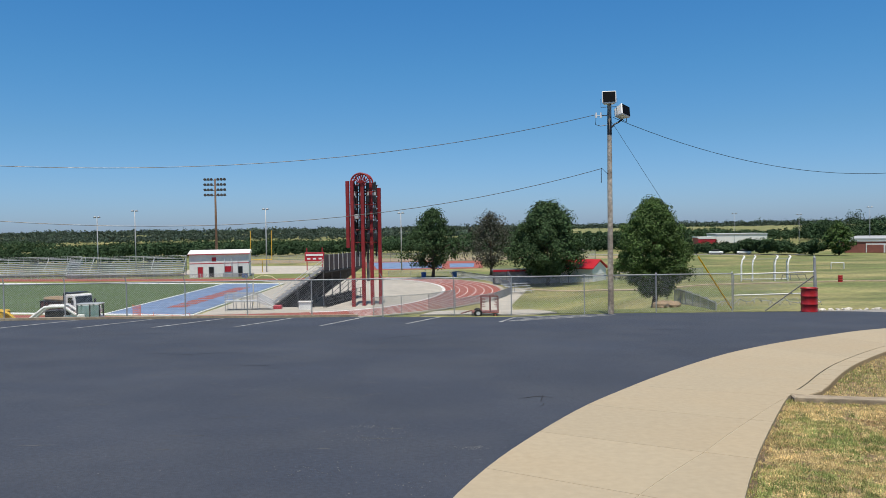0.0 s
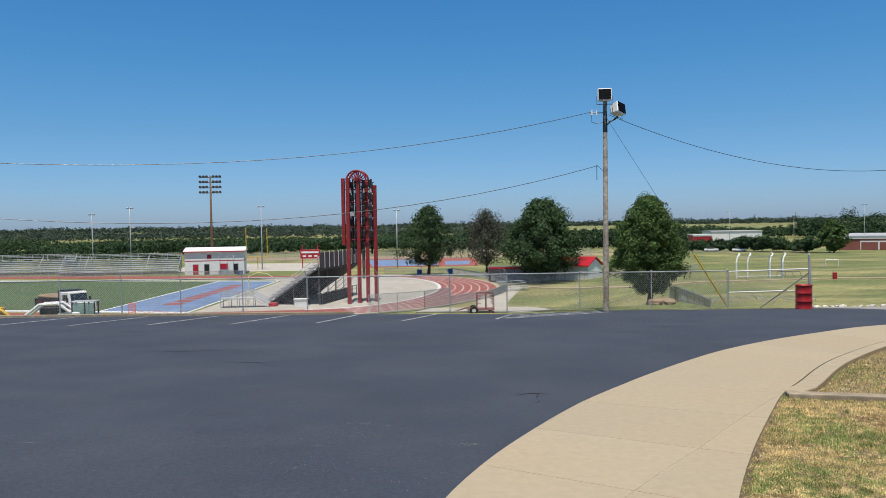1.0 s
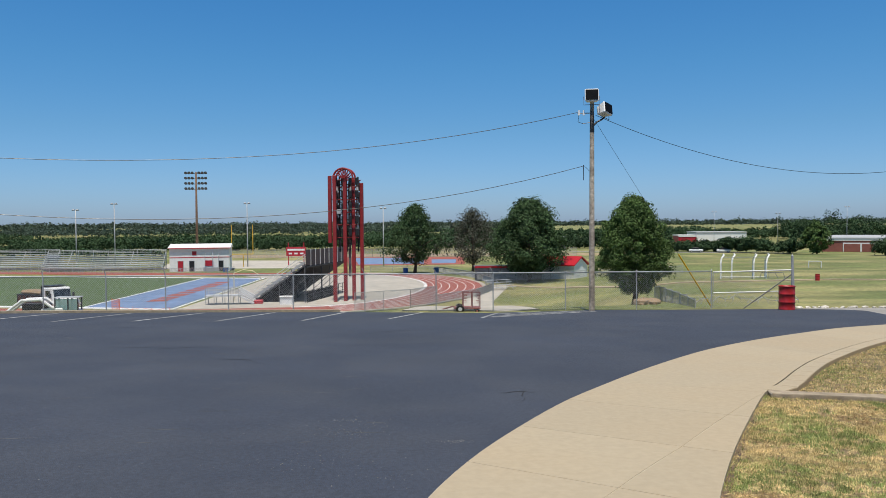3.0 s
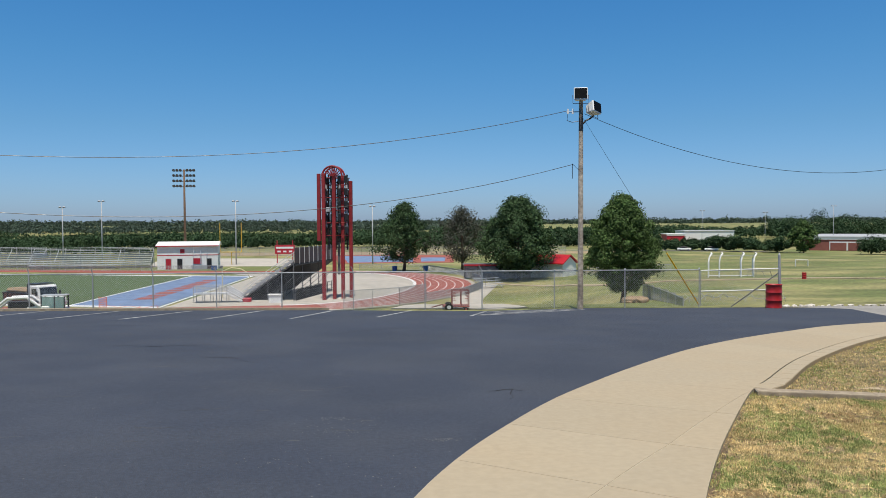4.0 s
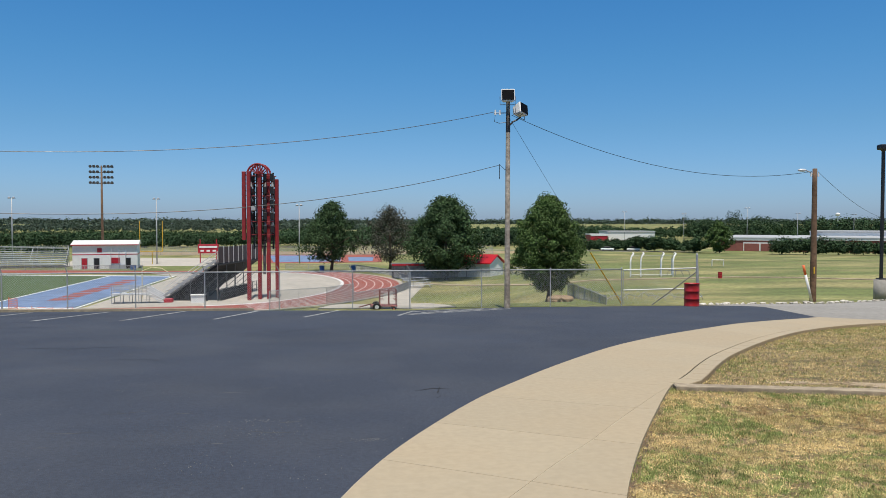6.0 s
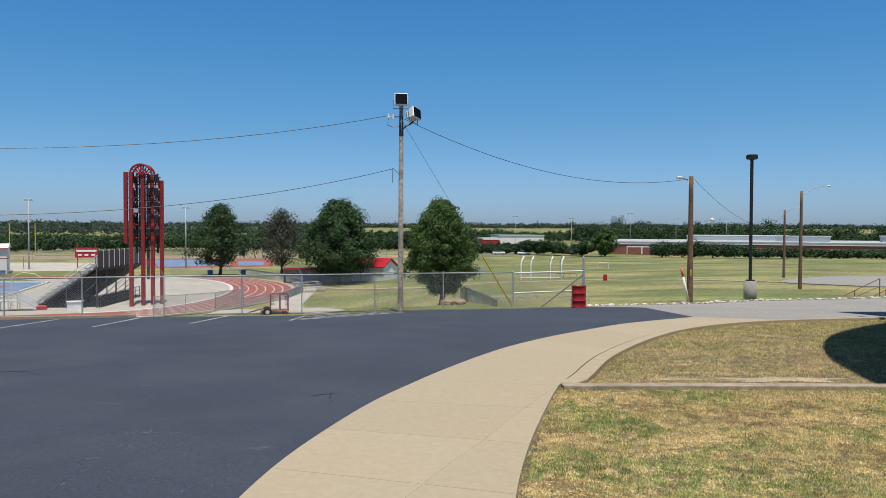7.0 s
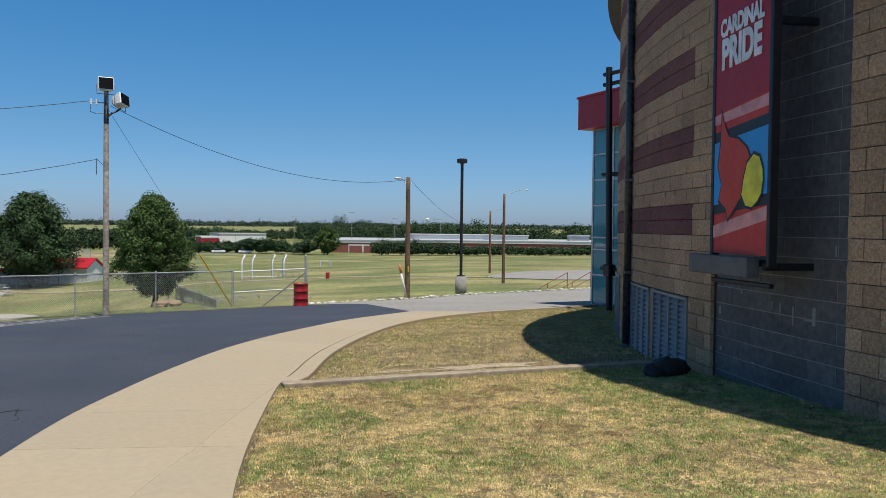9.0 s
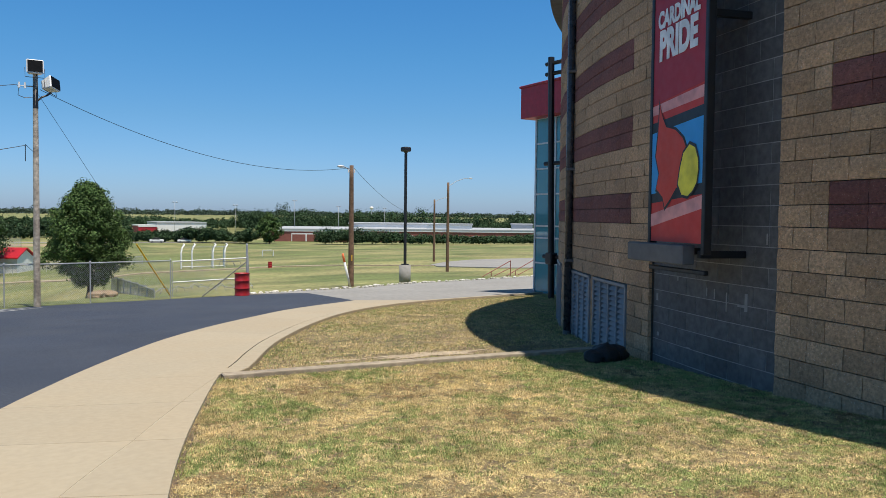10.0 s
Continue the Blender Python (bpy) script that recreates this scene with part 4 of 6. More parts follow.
def street_light_pole(x, y, h, r, arm, label):
    t = wooden_pole("street_light_pole", x, y, h, r, M["wood_dark"], label)
    ax, ay, az = arm
    part("arm", tube([(0, 0, h - 0.35), (ax * 0.4, ay * 0.4, h - 0.3 + az * 0.6), (ax * 0.8, ay * 0.8, h - 0.3 + az * 0.95), (ax, ay, h - 0.3 + az)], 0.03), M["steel"], t)
    own = bmesh.new()
    bmesh.ops.create_icosphere(own, subdivisions=2, radius=1, matrix=pose(ax * 1.12, ay * 1.12, h - 0.3 + az) @ Matrix.Diagonal((0.22, 0.11, 0.07, 1)))
    part("lamp_head", own, M["alu"], t, smooth=True)
    return t


pole_b = street_light_pole(21.3, 32.5, 6.08, 0.15, (-0.55, 0.0, 0.22), "brown timber pole with a small street light arm")
part("warning_tag", box(0.05, 0.02, 0.3, (-0.05, -0.145, 1.3)), M["yellow"], pole_b)
for x in (-0.18, 0.18):
    part("insulator", rod((x, 0, 5.72), (x, 0, 5.9), 0.04, 0.03), M["white"], pole_b)
street_light_pole(43.25, 51.2, 7.75, 0.15, (2.3, 0.0, 0.75), "slim timber pole with a long street light arm")
street_light_pole(61.1, 75.2, 7.8, 0.16, (1.9, 0.0, 0.55), "slim timber pole with a long street light arm")

LX, LY = 26.4, 34.8
lamp_post = thing("lamp_post", pose(LX, LY, ground(LX, LY)), "black square lamp post on a round concrete base", "street lamp")
part("footing", rod((0, 0, -0.3), (0, 0, 1.0), 0.33, seg=24), M["road"], lamp_post, "round concrete footing", True)
part("base_plate", box(0.34, 0.34, 0.06, (0, 0, 1.0), bevel=0.01), M["black"], lamp_post)
part("shaft", box(0.13, 0.13, 6.3, (0, 0, 1.0), bevel=0.012), M["black"], lamp_post)
part("neck", rod((0, 0, 7.28), (0, 0, 7.42), 0.05, 0.16), M["black"], lamp_post)
bm = box(0.46, 0.46, 0.26, (0, 0, 7.40), bevel=0.05)
part("luminaire", bm, M["black"], lamp_post, "black box luminaire")


def wire(name, pts, label, r=0.010):
    return tagged(part(name, tube(pts, r, 5), M["black"]), label, "cable", "overhead cables")


def plan_y(x):
    return 27.2 + (x - 5.4) * 0.335


wire("overhead_wire", [(x, plan_y(x), 3.71 + 0.0081 * (x + 10.5) ** 2) for x in np.linspace(5.4, -26, 30)], "thin black cable slung from the floodlight pole")
wire("overhead_wire", [(x, plan_y(x), 2.0 + 0.01 * (x + 8) ** 2) for x in np.linspace(5.61, -26, 30)], "thin black cable slung low from the floodlight pole")


def span(a, b, sag, n=22):
    return [tuple(a[i] + (b[i] - a[i]) * k / n - (4 * sag * (k / n) * (1 - k / n) if i == 2 else 0) for i in range(3)) for k in range(n + 1)]


wire("overhead_wire", span((6.05, 27.2, 5.66), (21.15, 32.5, 4.1), 0.95), "black cable between the timber poles")
wire("overhead_wire", span((21.45, 32.5, 4.1), (61.1, 75.2, 3.4), 1.7), "black cable running on to the far pole")
gz = ground(11.75, 31.3)
wire("guy_wire", [(6.0, 27.2, 5.5), (11.75, 31.3, gz)], "taut steel guy wire of the floodlight pole", 0.006)
a, b = Vector((6.0, 27.2, 5.5)), Vector((11.75, 31.3, gz))
wire_guard = tagged(part("guy_guard", rod(b + (a - b) * 0.31, b + (a - b) * 0.0, 0.032, seg=10), M["yellow"]), "yellow plastic guard on a guy wire", "guard")
mk = thing("marker_post", pose(20.95, 32.0, ground(20.95, 32.0) - 0.05, 0, -15, 0), "leaning white marker post with an orange top", "post")
part("tube", rod((0, 0, 0), (0, 0, 1.35), 0.055, seg=12), M["white"], mk, smooth=True)
part("cap", rod((0, 0, 1.35), (0, 0, 1.78), 0.06, 0.05, seg=12), M["orange"], mk, "orange plastic cap", True)

# ---- red drum ----


def drum(x, y, z, s, label):
    t = thing("steel_drum", pose(x, y, z), label, "drum")
    prof = [(0.0, 0.285), (0.02, 0.30), (0.04, 0.288), (0.27, 0.286), (0.29, 0.302), (0.31, 0.286), (0.57, 0.286), (0.59, 0.302), (0.61, 0.286), (0.85, 0.288), (0.87, 0.30), (0.885, 0.298), (0.885, 0.275), (0.30, 0.27)]
    own = bmesh.new()
    seg = 28
    rings = [[own.verts.new((r * s * math.cos(k * math.tau / seg), r * s * math.sin(k * math.tau / seg), zz * s)) for k in range(seg)] for zz, r in prof]
    for u, v in zip(rings, rings[1:]):
        for k in range(seg):
            own.faces.new((u[k], u[(k + 1) % seg], v[(k + 1) % seg], v[k]))
    own.faces.new(rings[-1])
    part("shell", own, M["barrel"], t, smooth=True)
    for zz in (0.885,):
        part("rim", tube([(0.296 * s * math.cos(k * math.tau / 28), 0.296 * s * math.sin(k * math.tau / 28), zz * s) for k in range(29)], 0.012), M["barrel"], t)
    return t


drum(13.45, 28.2, ground(13.45, 28.2) + 0.03, 1.0, "red-painted open steel drum with dented ribs")
drum(42.0, 82.0, ground(42, 82), 0.8, "small red drum out on the grass")

# ---- chain-link fence ----
FENCE = [(-40.0, 24.6), (-36.5, 25.0), (-33, 25.4), (-29.5, 25.8), (-26.2, 26.1), (-22.8, 26.5), (-19.3, 26.9), (-15.9, 27.3), (-13.8, 27.5), (-11.6, 27.6), (-9.5, 27.7), (-7.26, 27.8), (-4.9, 27.8), (-2.3, 27.8), (0.31, 27.8), (2.41, 27.9), (5.1, 28.0), (7.9, 28.6), (10.9, 29.0)]


def mesh_between(name, a, b, h, lift, parent, cell=0.075, r=0.0030, h2=None):
    """Chain-link wire between two posts: both families of slanting wires."""
    d = Vector((b[0] - a[0], b[1] - a[1]))
    w = d.length
    verts, faces = [], []
    za, zb = ground(*a) + lift, ground(*b) + lift

    def put(s0, t0, s1, t1, off):
        k = len(verts)
        n = Vector((-d.y, d.x)).normalized()
        for s, t in ((s0, t0), (s1, t1)):
            x, y, z = a[0] + d.x * s / w, a[1] + d.y * s / w, za + (zb - za) * s / w + t * (1 + ((h2 or h) / h - 1) * s / w)
            for du, dn in ((-r, -r), (r, -r), (0, r)):
                verts.append((x + d.x / w * du + n.x * (dn + off), y + d.y / w * du + n.y * (dn + off), z))
        faces.extend([(k, k + 1, k + 4, k + 3), (k + 1, k + 2, k + 5, k + 4), (k + 2, k, k + 3, k + 5)])
    s = -h
    while s < w:
        lo, hi = max(0, s), min(w, s + h)
        if hi - lo > 0.01:
            put(lo, lo - s, hi, hi - s, 0.003)
            put(lo, h - (lo - s), hi, h - (hi - s), -0.003)
        s += cell
    return tagged(raw(name, verts, faces, M["steel"], parent), kind="stuff")


fence = thing("chain_link_fence", Matrix(), "galvanised chain-link fence along the car park edge", "fence", kind="structure")
FENCE = [(x * min(y, edge(x) + 0.3) / y, min(y, edge(x) + 0.3)) for x, y in FENCE]


def fence_top(x, y):
    return 1.75 - 1.75 * y / 27.9 - ground(x, y)


for i, (x, y) in enumerate(FENCE):
    z = ground(x, y)
    fh = fence_top(x, y)
    tall = fh + 0.03
    p = part("post", rod((x, y, z - 0.2), (x, y, z + tall), 0.021, seg=10), M["steel"], fence)
    if x < 3:
        part("barb_arm", tube([(x, y, z + tall - 0.02), (x - 0.10, y + 0.14, z + tall + 0.16)], 0.018), M["dgrey"], p)
    else:
        part("post_cap", rod((x, y, z + tall), (x, y, z + tall + 0.05), 0.04, 0.015), M["steel"], p)
    if i:
        q = FENCE[i - 1]
        part("top_rail", rod((q[0], q[1], ground(*q) + fence_top(*q)), (x, y, z + fh), 0.022), M["steel"], fence)
        mesh_between("wire_mesh", q, (x, y), fence_top(*q) - 0.03, 0.03, fence, h2=fh - 0.03)
gate = thing("chain_link_gate", Matrix(), "open chain-link gate leaf with a slanting brace", "gate")
ga, gb = (11.0, 29.1), (14.05, 29.0)
za, zb = ground(*ga), ground(*gb)
part("gate_post", rod((*gb, zb - 0.3), (gb[0] - 0.02, gb[1], zb + 2.05), 0.05, 0.045, 12), M["steel"], gate)
part("gate_post", rod((gb[0] + 0.22, gb[1] + 0.3, zb - 0.3), (gb[0] + 0.1, gb[1] + 0.2, zb + 1.6), 0.04, seg=10), M["steel"], gate)
part("post_cap", rod((gb[0] - 0.02, gb[1], zb + 2.05), (gb[0] - 0.02, gb[1], zb + 2.13), 0.05, 0.01), M["steel"], gate)
part("gate_rail", rod((*ga, za + 1.42), (*gb, zb + 1.52), 0.025), M["white"], gate)
part("gate_rail", rod((*ga, za + 0.62), (gb[0] - 0.3, gb[1], zb + 0.70), 0.025), M["white"], gate)
part("gate_stile", rod((*ga, za + 0.05), (*ga, za + 1.42), 0.018), M["steel"], gate)
part("brace", rod((gb[0] - 1.9, gb[1], za + 0.02), (gb[0] - 0.05, gb[1], zb + 1.35), 0.022), M["dgrey"], gate)
mesh_between("wire_mesh", ga, gb, 1.4, 0.05, gate)
# the older fence down the bank
bank = thing("bank_fence", Matrix(), "leaning old chain-link fence running down the grass bank", "fence", kind="structure")
BF = [(10.7, 30.2), (11.35, 33.0), (12.05, 36.2), (12.7, 39.4), (13.35, 42.6), (13.95, 45.6), (14.5, 48.6)]
for i, (x, y) in enumerate(BF):
    z = ground(x, y)
    bh = lin([(30.2, 0.3), (48.6, 0.95)], y)
    part("post", rod((x, y, z - 0.2), (x, y, z + bh + 0.03), 0.03), M["steel"], bank)
    if i:
        q = BF[i - 1]
        part("top_rail", rod((*q, ground(*q) + lin([(30.2, 0.3), (48.6, 0.95)], q[1])), (x, y, z + bh), 0.02), M["steel"], bank)
        mesh_between("wire_mesh", q, (x, y), bh, 0.0, bank, 0.15, 0.0034)
BF2 = [(10.7, 30.2), (13.0, 31.4), (15.4, 31.3)]
for q, p in zip(BF2, BF2[1:]):
    mesh_between("wire_mesh", q, p, 0.3, 0.0, bank, 0.22, 0.004)
    part("barbed_strand", tube([(q[0] + (p[0] - q[0]) * k / 40, q[1] + (p[1] - q[1]) * k / 40 + 0.12 * math.cos(k * 0.9), ground(*q) + 0.30 + 0.16 * math.sin(k * 0.9)) for k in range(41)], 0.010), M["steel"], bank)
    part("barbed_strand", tube([(q[0] + (p[0] - q[0]) * k / 8, q[1] + (p[1] - q[1]) * k / 8, ground(*q) + 0.3 + 0.1 * math.sin(k * 2.3 + q[0])) for k in range(9)], 0.016), M["steel"], bank)
for ob in bank.children:
    if ob.name.startswith("wire_mesh"):
        ob.data.materials[0] = M["tread"]

# ---- rubble along the drive ----


def stone_mesh(seed):
    own = bmesh.new()
    bmesh.ops.create_icosphere(own, subdivisions=1, radius=1)
    r = random.Random(seed)
    for v in own.verts:
        v.co *= r.uniform(0.7, 1.15)
        v.co.z *= 0.7
    me = bpy.data.meshes.new("stone")
    own.to_mesh(me)
    own.free()
    me.materials.append(M["stone"])
    return me


STONES = [stone_mesh(k) for k in range(5)]
rubble = thing("rubble_edge", Matrix(), "row of pale rubble stones edging the drive", "stones", kind="structure")
SL = [(14.4, 29.5), (17.0, 30.2), (20.5, 30.6), (22.6, 31.7), (24.5, 32.8), (31, 33.9), (38, 35.6), (46, 38.2)]
r = random.Random(5)
for a, b in zip(SL, SL[1:]):
    n = int(math.hypot(b[0] - a[0], b[1] - a[1]) / 0.13)
    for k in range(n):
        s = r.uniform(0.05, 0.12) * (1.4 if r.random() < 0.08 else 1)
        x, y = a[0] + (b[0] - a[0]) * k / n + r.uniform(-0.15, 0.15), a[1] + (b[1] - a[1]) * k / n + r.uniform(-0.22, 0.22)
        ob = new("stone", r.choice(STONES))
        ob.parent = rubble
        ob.matrix_local = pose(x, y, ground(x, y) + s * 0.3, 0, 0, r.uniform(0, 360)) @ Matrix.Diagonal((s * 1.2, s, s, 1))
EARTHY = [me.copy() for me in STONES]
for me in EARTHY:
    me.materials[0] = M["tan"]
for k in range(44):
    y = 41.0 + r.uniform(-5.0, 4.0)
    x, s = 0.292 * y + r.uniform(-0.55, 0.25), r.uniform(0.15, 0.42)
    ob = new("stone", r.choice(EARTHY))
    ob.parent = rubble
    ob.matrix_local = pose(x, y, ground(x, y) + s * 0.2, 0, 0, r.uniform(0, 360)) @ Matrix.Diagonal((s * 1.3, s, s, 1))

# ---- red cart ----
cart = thing("equipment_cart", pose(1.38, 26.75, plane(1.38, 26.75)) @ Matrix.Diagonal((0.9, 0.9, 0.82, 1)), "rusty red tube-frame cart with a rack and one spare wheel", "cart")
part("chassis", box(1.05, 0.7, 0.05, (0, 0, 0.16), bevel=0.012), M["rust"], cart)
for x in (-0.15, 0.2, 0.5):
    part("rack_post", rod((x, -0.3, 0.2), (x, -0.3, 0.86), 0.016), M["rust"], cart)
    part("rack_post", rod((x, 0.3, 0.2), (x, 0.3, 0.86), 0.016), M["rust"], cart)
for z in (0.45, 0.6, 0.73, 0.86):
    for y in (-0.3, 0.3):
        if z in (0.86,):
            part("rack_rail", rod((-0.15, y, z), (0.5, y, z), 0.016), M["rust"], cart)
        else:
            part("rack_rail", rod((-0.15, y, z), (0.0, y, z), 0.014), M["rust"], cart)
            part("rack_rail", rod((0.38, y, z), (0.5, y, z), 0.014), M["rust"], cart)
for x, y, rr in ((-0.28, -0.36, 0.16), (0.38, -0.36, 0.08), (-0.28, 0.36, 0.16), (0.38, 0.36, 0.08)):
    own = bmesh.new()
    bmesh.ops.create_cone(own, cap_ends=True, segments=20, radius1=rr, radius2=rr, depth=0.09, matrix=pose(x, y, rr, 90))
    bmesh.ops.bevel(own, geom=own.edges[:], offset=0.015, segments=1, affect='EDGES')
    wheel = part("wheel", own, M["rubber"], cart)
    part("rim", rod((x, y - 0.055, rr), (x, y + 0.055, rr), rr * 0.5, seg=14), M["alu"] if rr > 0.1 else M["rust"], wheel)
part("drawbar", rod((-0.5, 0, 0.25), (-0.95, 0, 0.12), 0.025), M["rust"], cart)

# ---- sports ground ----
U = Vector((-0.975, 0.222))
NR, FR = Vector((-29.5, 88.9)), Vector((-30.1, 141.6))


def fp(base, s):
    return (base.x + U.x * s, base.y + U.y * s)


def flat_sheet(name, outline, z, material, label, category):
    return tagged(part(name, prism(outline, FIELD - 0.3, FIELD + z), material), label, category, kind="structure")


flat_sheet("football_field", [fp(NR, 0), fp(FR, 0), fp(FR, 130), fp(NR, 130)], 0.06, M["turf"], "green sports turf with white lines", "sports field")
flat_sheet("end_zone", [fp(NR, 0.4), fp(FR, 0.4), fp(FR, 11.5), fp(NR, 11.5)], 0.07, M["blue"], "pale blue painted end zone", "sports field")


def strip(a, b, w, z, material, name="field_line", label="white painted field line"):
    d = Vector((b[0] - a[0], b[1] - a[1])).normalized()
    n = Vector((-d.y, d.x)) * w / 2
    return flat_sheet(name, [(a[0] + n.x, a[1] + n.y), (b[0] + n.x, b[1] + n.y), (b[0] - n.x, b[1] - n.y), (a[0] - n.x, a[1] - n.y)], z, material, label, "line")


strip(fp(FR, 0), fp(FR, 130), 1.6, 0.078, M["white"])
strip(fp(NR, 0), fp(NR, 130), 1.2, 0.078, M["white"])
for s in (0, 11.7):
    strip(fp(NR, s), fp(FR, s), 0.35, 0.082, M["white"])
for k in range(1, 20):
    strip(fp(NR, 11.7 + k * 4.57), fp(FR, 11.7 + k * 4.57), 0.12, 0.082, M["turf_line"])
# unreadable red lettering across the end zone, as plain bars
for k in range(9):
    f = 0.16 + k * 0.075
    a, b = NR + (FR - NR) * f, NR + (FR - NR) * (f + 0.052)
    for s0 in (5.2,):
        strip((a.x + U.x * s0, a.y + U.y * s0), (b.x + U.x * s0, b.y + U.y * s0), 2.4, 0.086, M["track"], "field_mark", "red painted bar in the end zone")

EC = (-16.0, 121.5)


def ell(rx, ry, a0=-90, a1=90, n=28):
    return [(EC[0] + rx * math.cos(radians(a0 + (a1 - a0) * k / n)), EC[1] + ry * (1.0 if a0 + (a1 - a0) * k / n > 0 else 1.08) * math.sin(radians(a0 + (a1 - a0) * k / n))) for k in range(n + 1)]


flat_sheet("apron", ell(15.6, 29.0) + [(-36, 150), (-29.4, 141.6), (-28.8, 90.5), (-30, 89)], 0.04, M["apron"], "pale concrete apron inside the track bend", "paving")
track = ell(24.5, 34.7) + [(-40, 158.5), (-135, 181), (-135, 172), (-36, 150.5)] + ell(15.6, 29.0)[::-1] + [(-33, 88.0), (-135, 110), (-135, 100), (-33, 79)]
flat_sheet("running_track", track, 0.05, M["track"], "brick-red running track with white lanes", "running track")
for k in range(1, 7):
    rx, ry = 15.6 + 8.9 * k / 7, 29.0 + 5.7 * k / 7
    o, i = ell(rx + 0.06, ry + 0.06, -75, 80), ell(rx - 0.06, ry - 0.06, -75, 80)
    flat_sheet("lane_line", o + i[::-1], 0.066, M["white"], "white lane line on the track", "line")
flat_sheet("track_kerb", ell(15.9, 29.3) + ell(15.4, 28.8)[::-1], 0.09, M["white"], "white kerb inside the track", "kerb")
flat_sheet("track_kerb", ell(25.2, 35.4) + ell(24.5, 34.7)[::-1], 0.07, M["apron"], "concrete edge outside the track", "kerb")
flat_sheet("court", [(-19, 186), (9, 188), (11, 234), (-25, 236)], 0.05, M["track"], "faded red surround of the sports court", "court")
flat_sheet("court", [(-17, 190), (-1, 192), (-1, 228), (-22, 230)], 0.06, M["blue"], "pale blue inner court", "court")
flat_sheet("court", [(1, 193), (7, 194), (8, 216), (1, 216)], 0.06, M["blue"], "pale blue inner court", "court")
flat_sheet("yard", [(-62, 178), (-28, 176), (-26, 214), (-72, 222)], 0.045, M["apron"], "pale concrete yard behind the field", "paving")
flat_sheet("infield", [(-72, 238), (64, 240), (66, 256), (-76, 266)], 0.04, M["dirt"], "tan bare strip beyond the courts", "ground")
sheet("footpath", [(-0.9, 26.8), (0.3, 31.0), (3.2, 60), (4.3, 97.8), (8.6, 108), (10.2, 121), (12.8, 120.4), (9.6, 103.4), (8.2, 95.8), (5.6, 62), (3.4, 30.2), (4.05, 27.6), (2.7, 26.5)], 0.04, M["apron"], "pale concrete path down to the track", "path", step=2.0)
sheet("footpath", [(12.5, 121.0), (22.3, 107.0), (26.0, 86.0), (38.8, 84.8), (44.6, 84.0), (49.2, 77.8), (53.0, 65.0), (52.2, 64.4), (48.2, 76.9), (44.0, 82.8), (38.6, 83.4), (25.2, 84.6), (21.4, 106.0), (12.3, 119.8)], 0.09, M["bare"], "worn pale path across the grass", "path", step=1.5)
sheet("parking_pad", [(51.6, 62.8), (54.0, 67.0), (59.7, 71.6), (66.3, 74.4), (78.0, 72.5), (86, 62), (56, 49.5), (52.2, 54)], 0.08, M["road"], "pale concrete parking pad on the slope", "paving", step=3.0)

# ---- trees ----


def sprays(r, centres, radii, per, size, up=0.25, fill=0.45):
    """Small leaf sprays round many clump centres; each is a bent four-cornered blade."""
    c = np.repeat(np.asarray(centres, float), per, axis=0)
    rad = np.repeat(np.asarray(radii, float), per)[:, None]
    n = len(c)
    d = r.normal(0, 1, (n, 3))
    d /= np.linalg.norm(d, axis=1)[:, None]
    p = c + d * rad * (r.rand(n, 1) ** fill)
    nn = d + r.normal(0, 0.38, (n, 3)) + (0, 0, up)
    nn /= np.linalg.norm(nn, axis=1)[:, None]
    t = np.cross(nn, r.normal(0, 1, (n, 3)))
    t /= np.linalg.norm(t, axis=1)[:, None]
    b = np.cross(nn, t)
    q = size * r.uniform(0.6, 1.3, (n, 1))
    v = np.stack([p - t * q * 0.5, p - b * q * 0.38 + nn * q * 0.12, p + t * q * 0.55, p + b * q * 0.36 + nn * q * 0.12], 1)
    return v.reshape(-1, 3).tolist(), np.arange(4 * n).reshape(-1, 4).tolist()


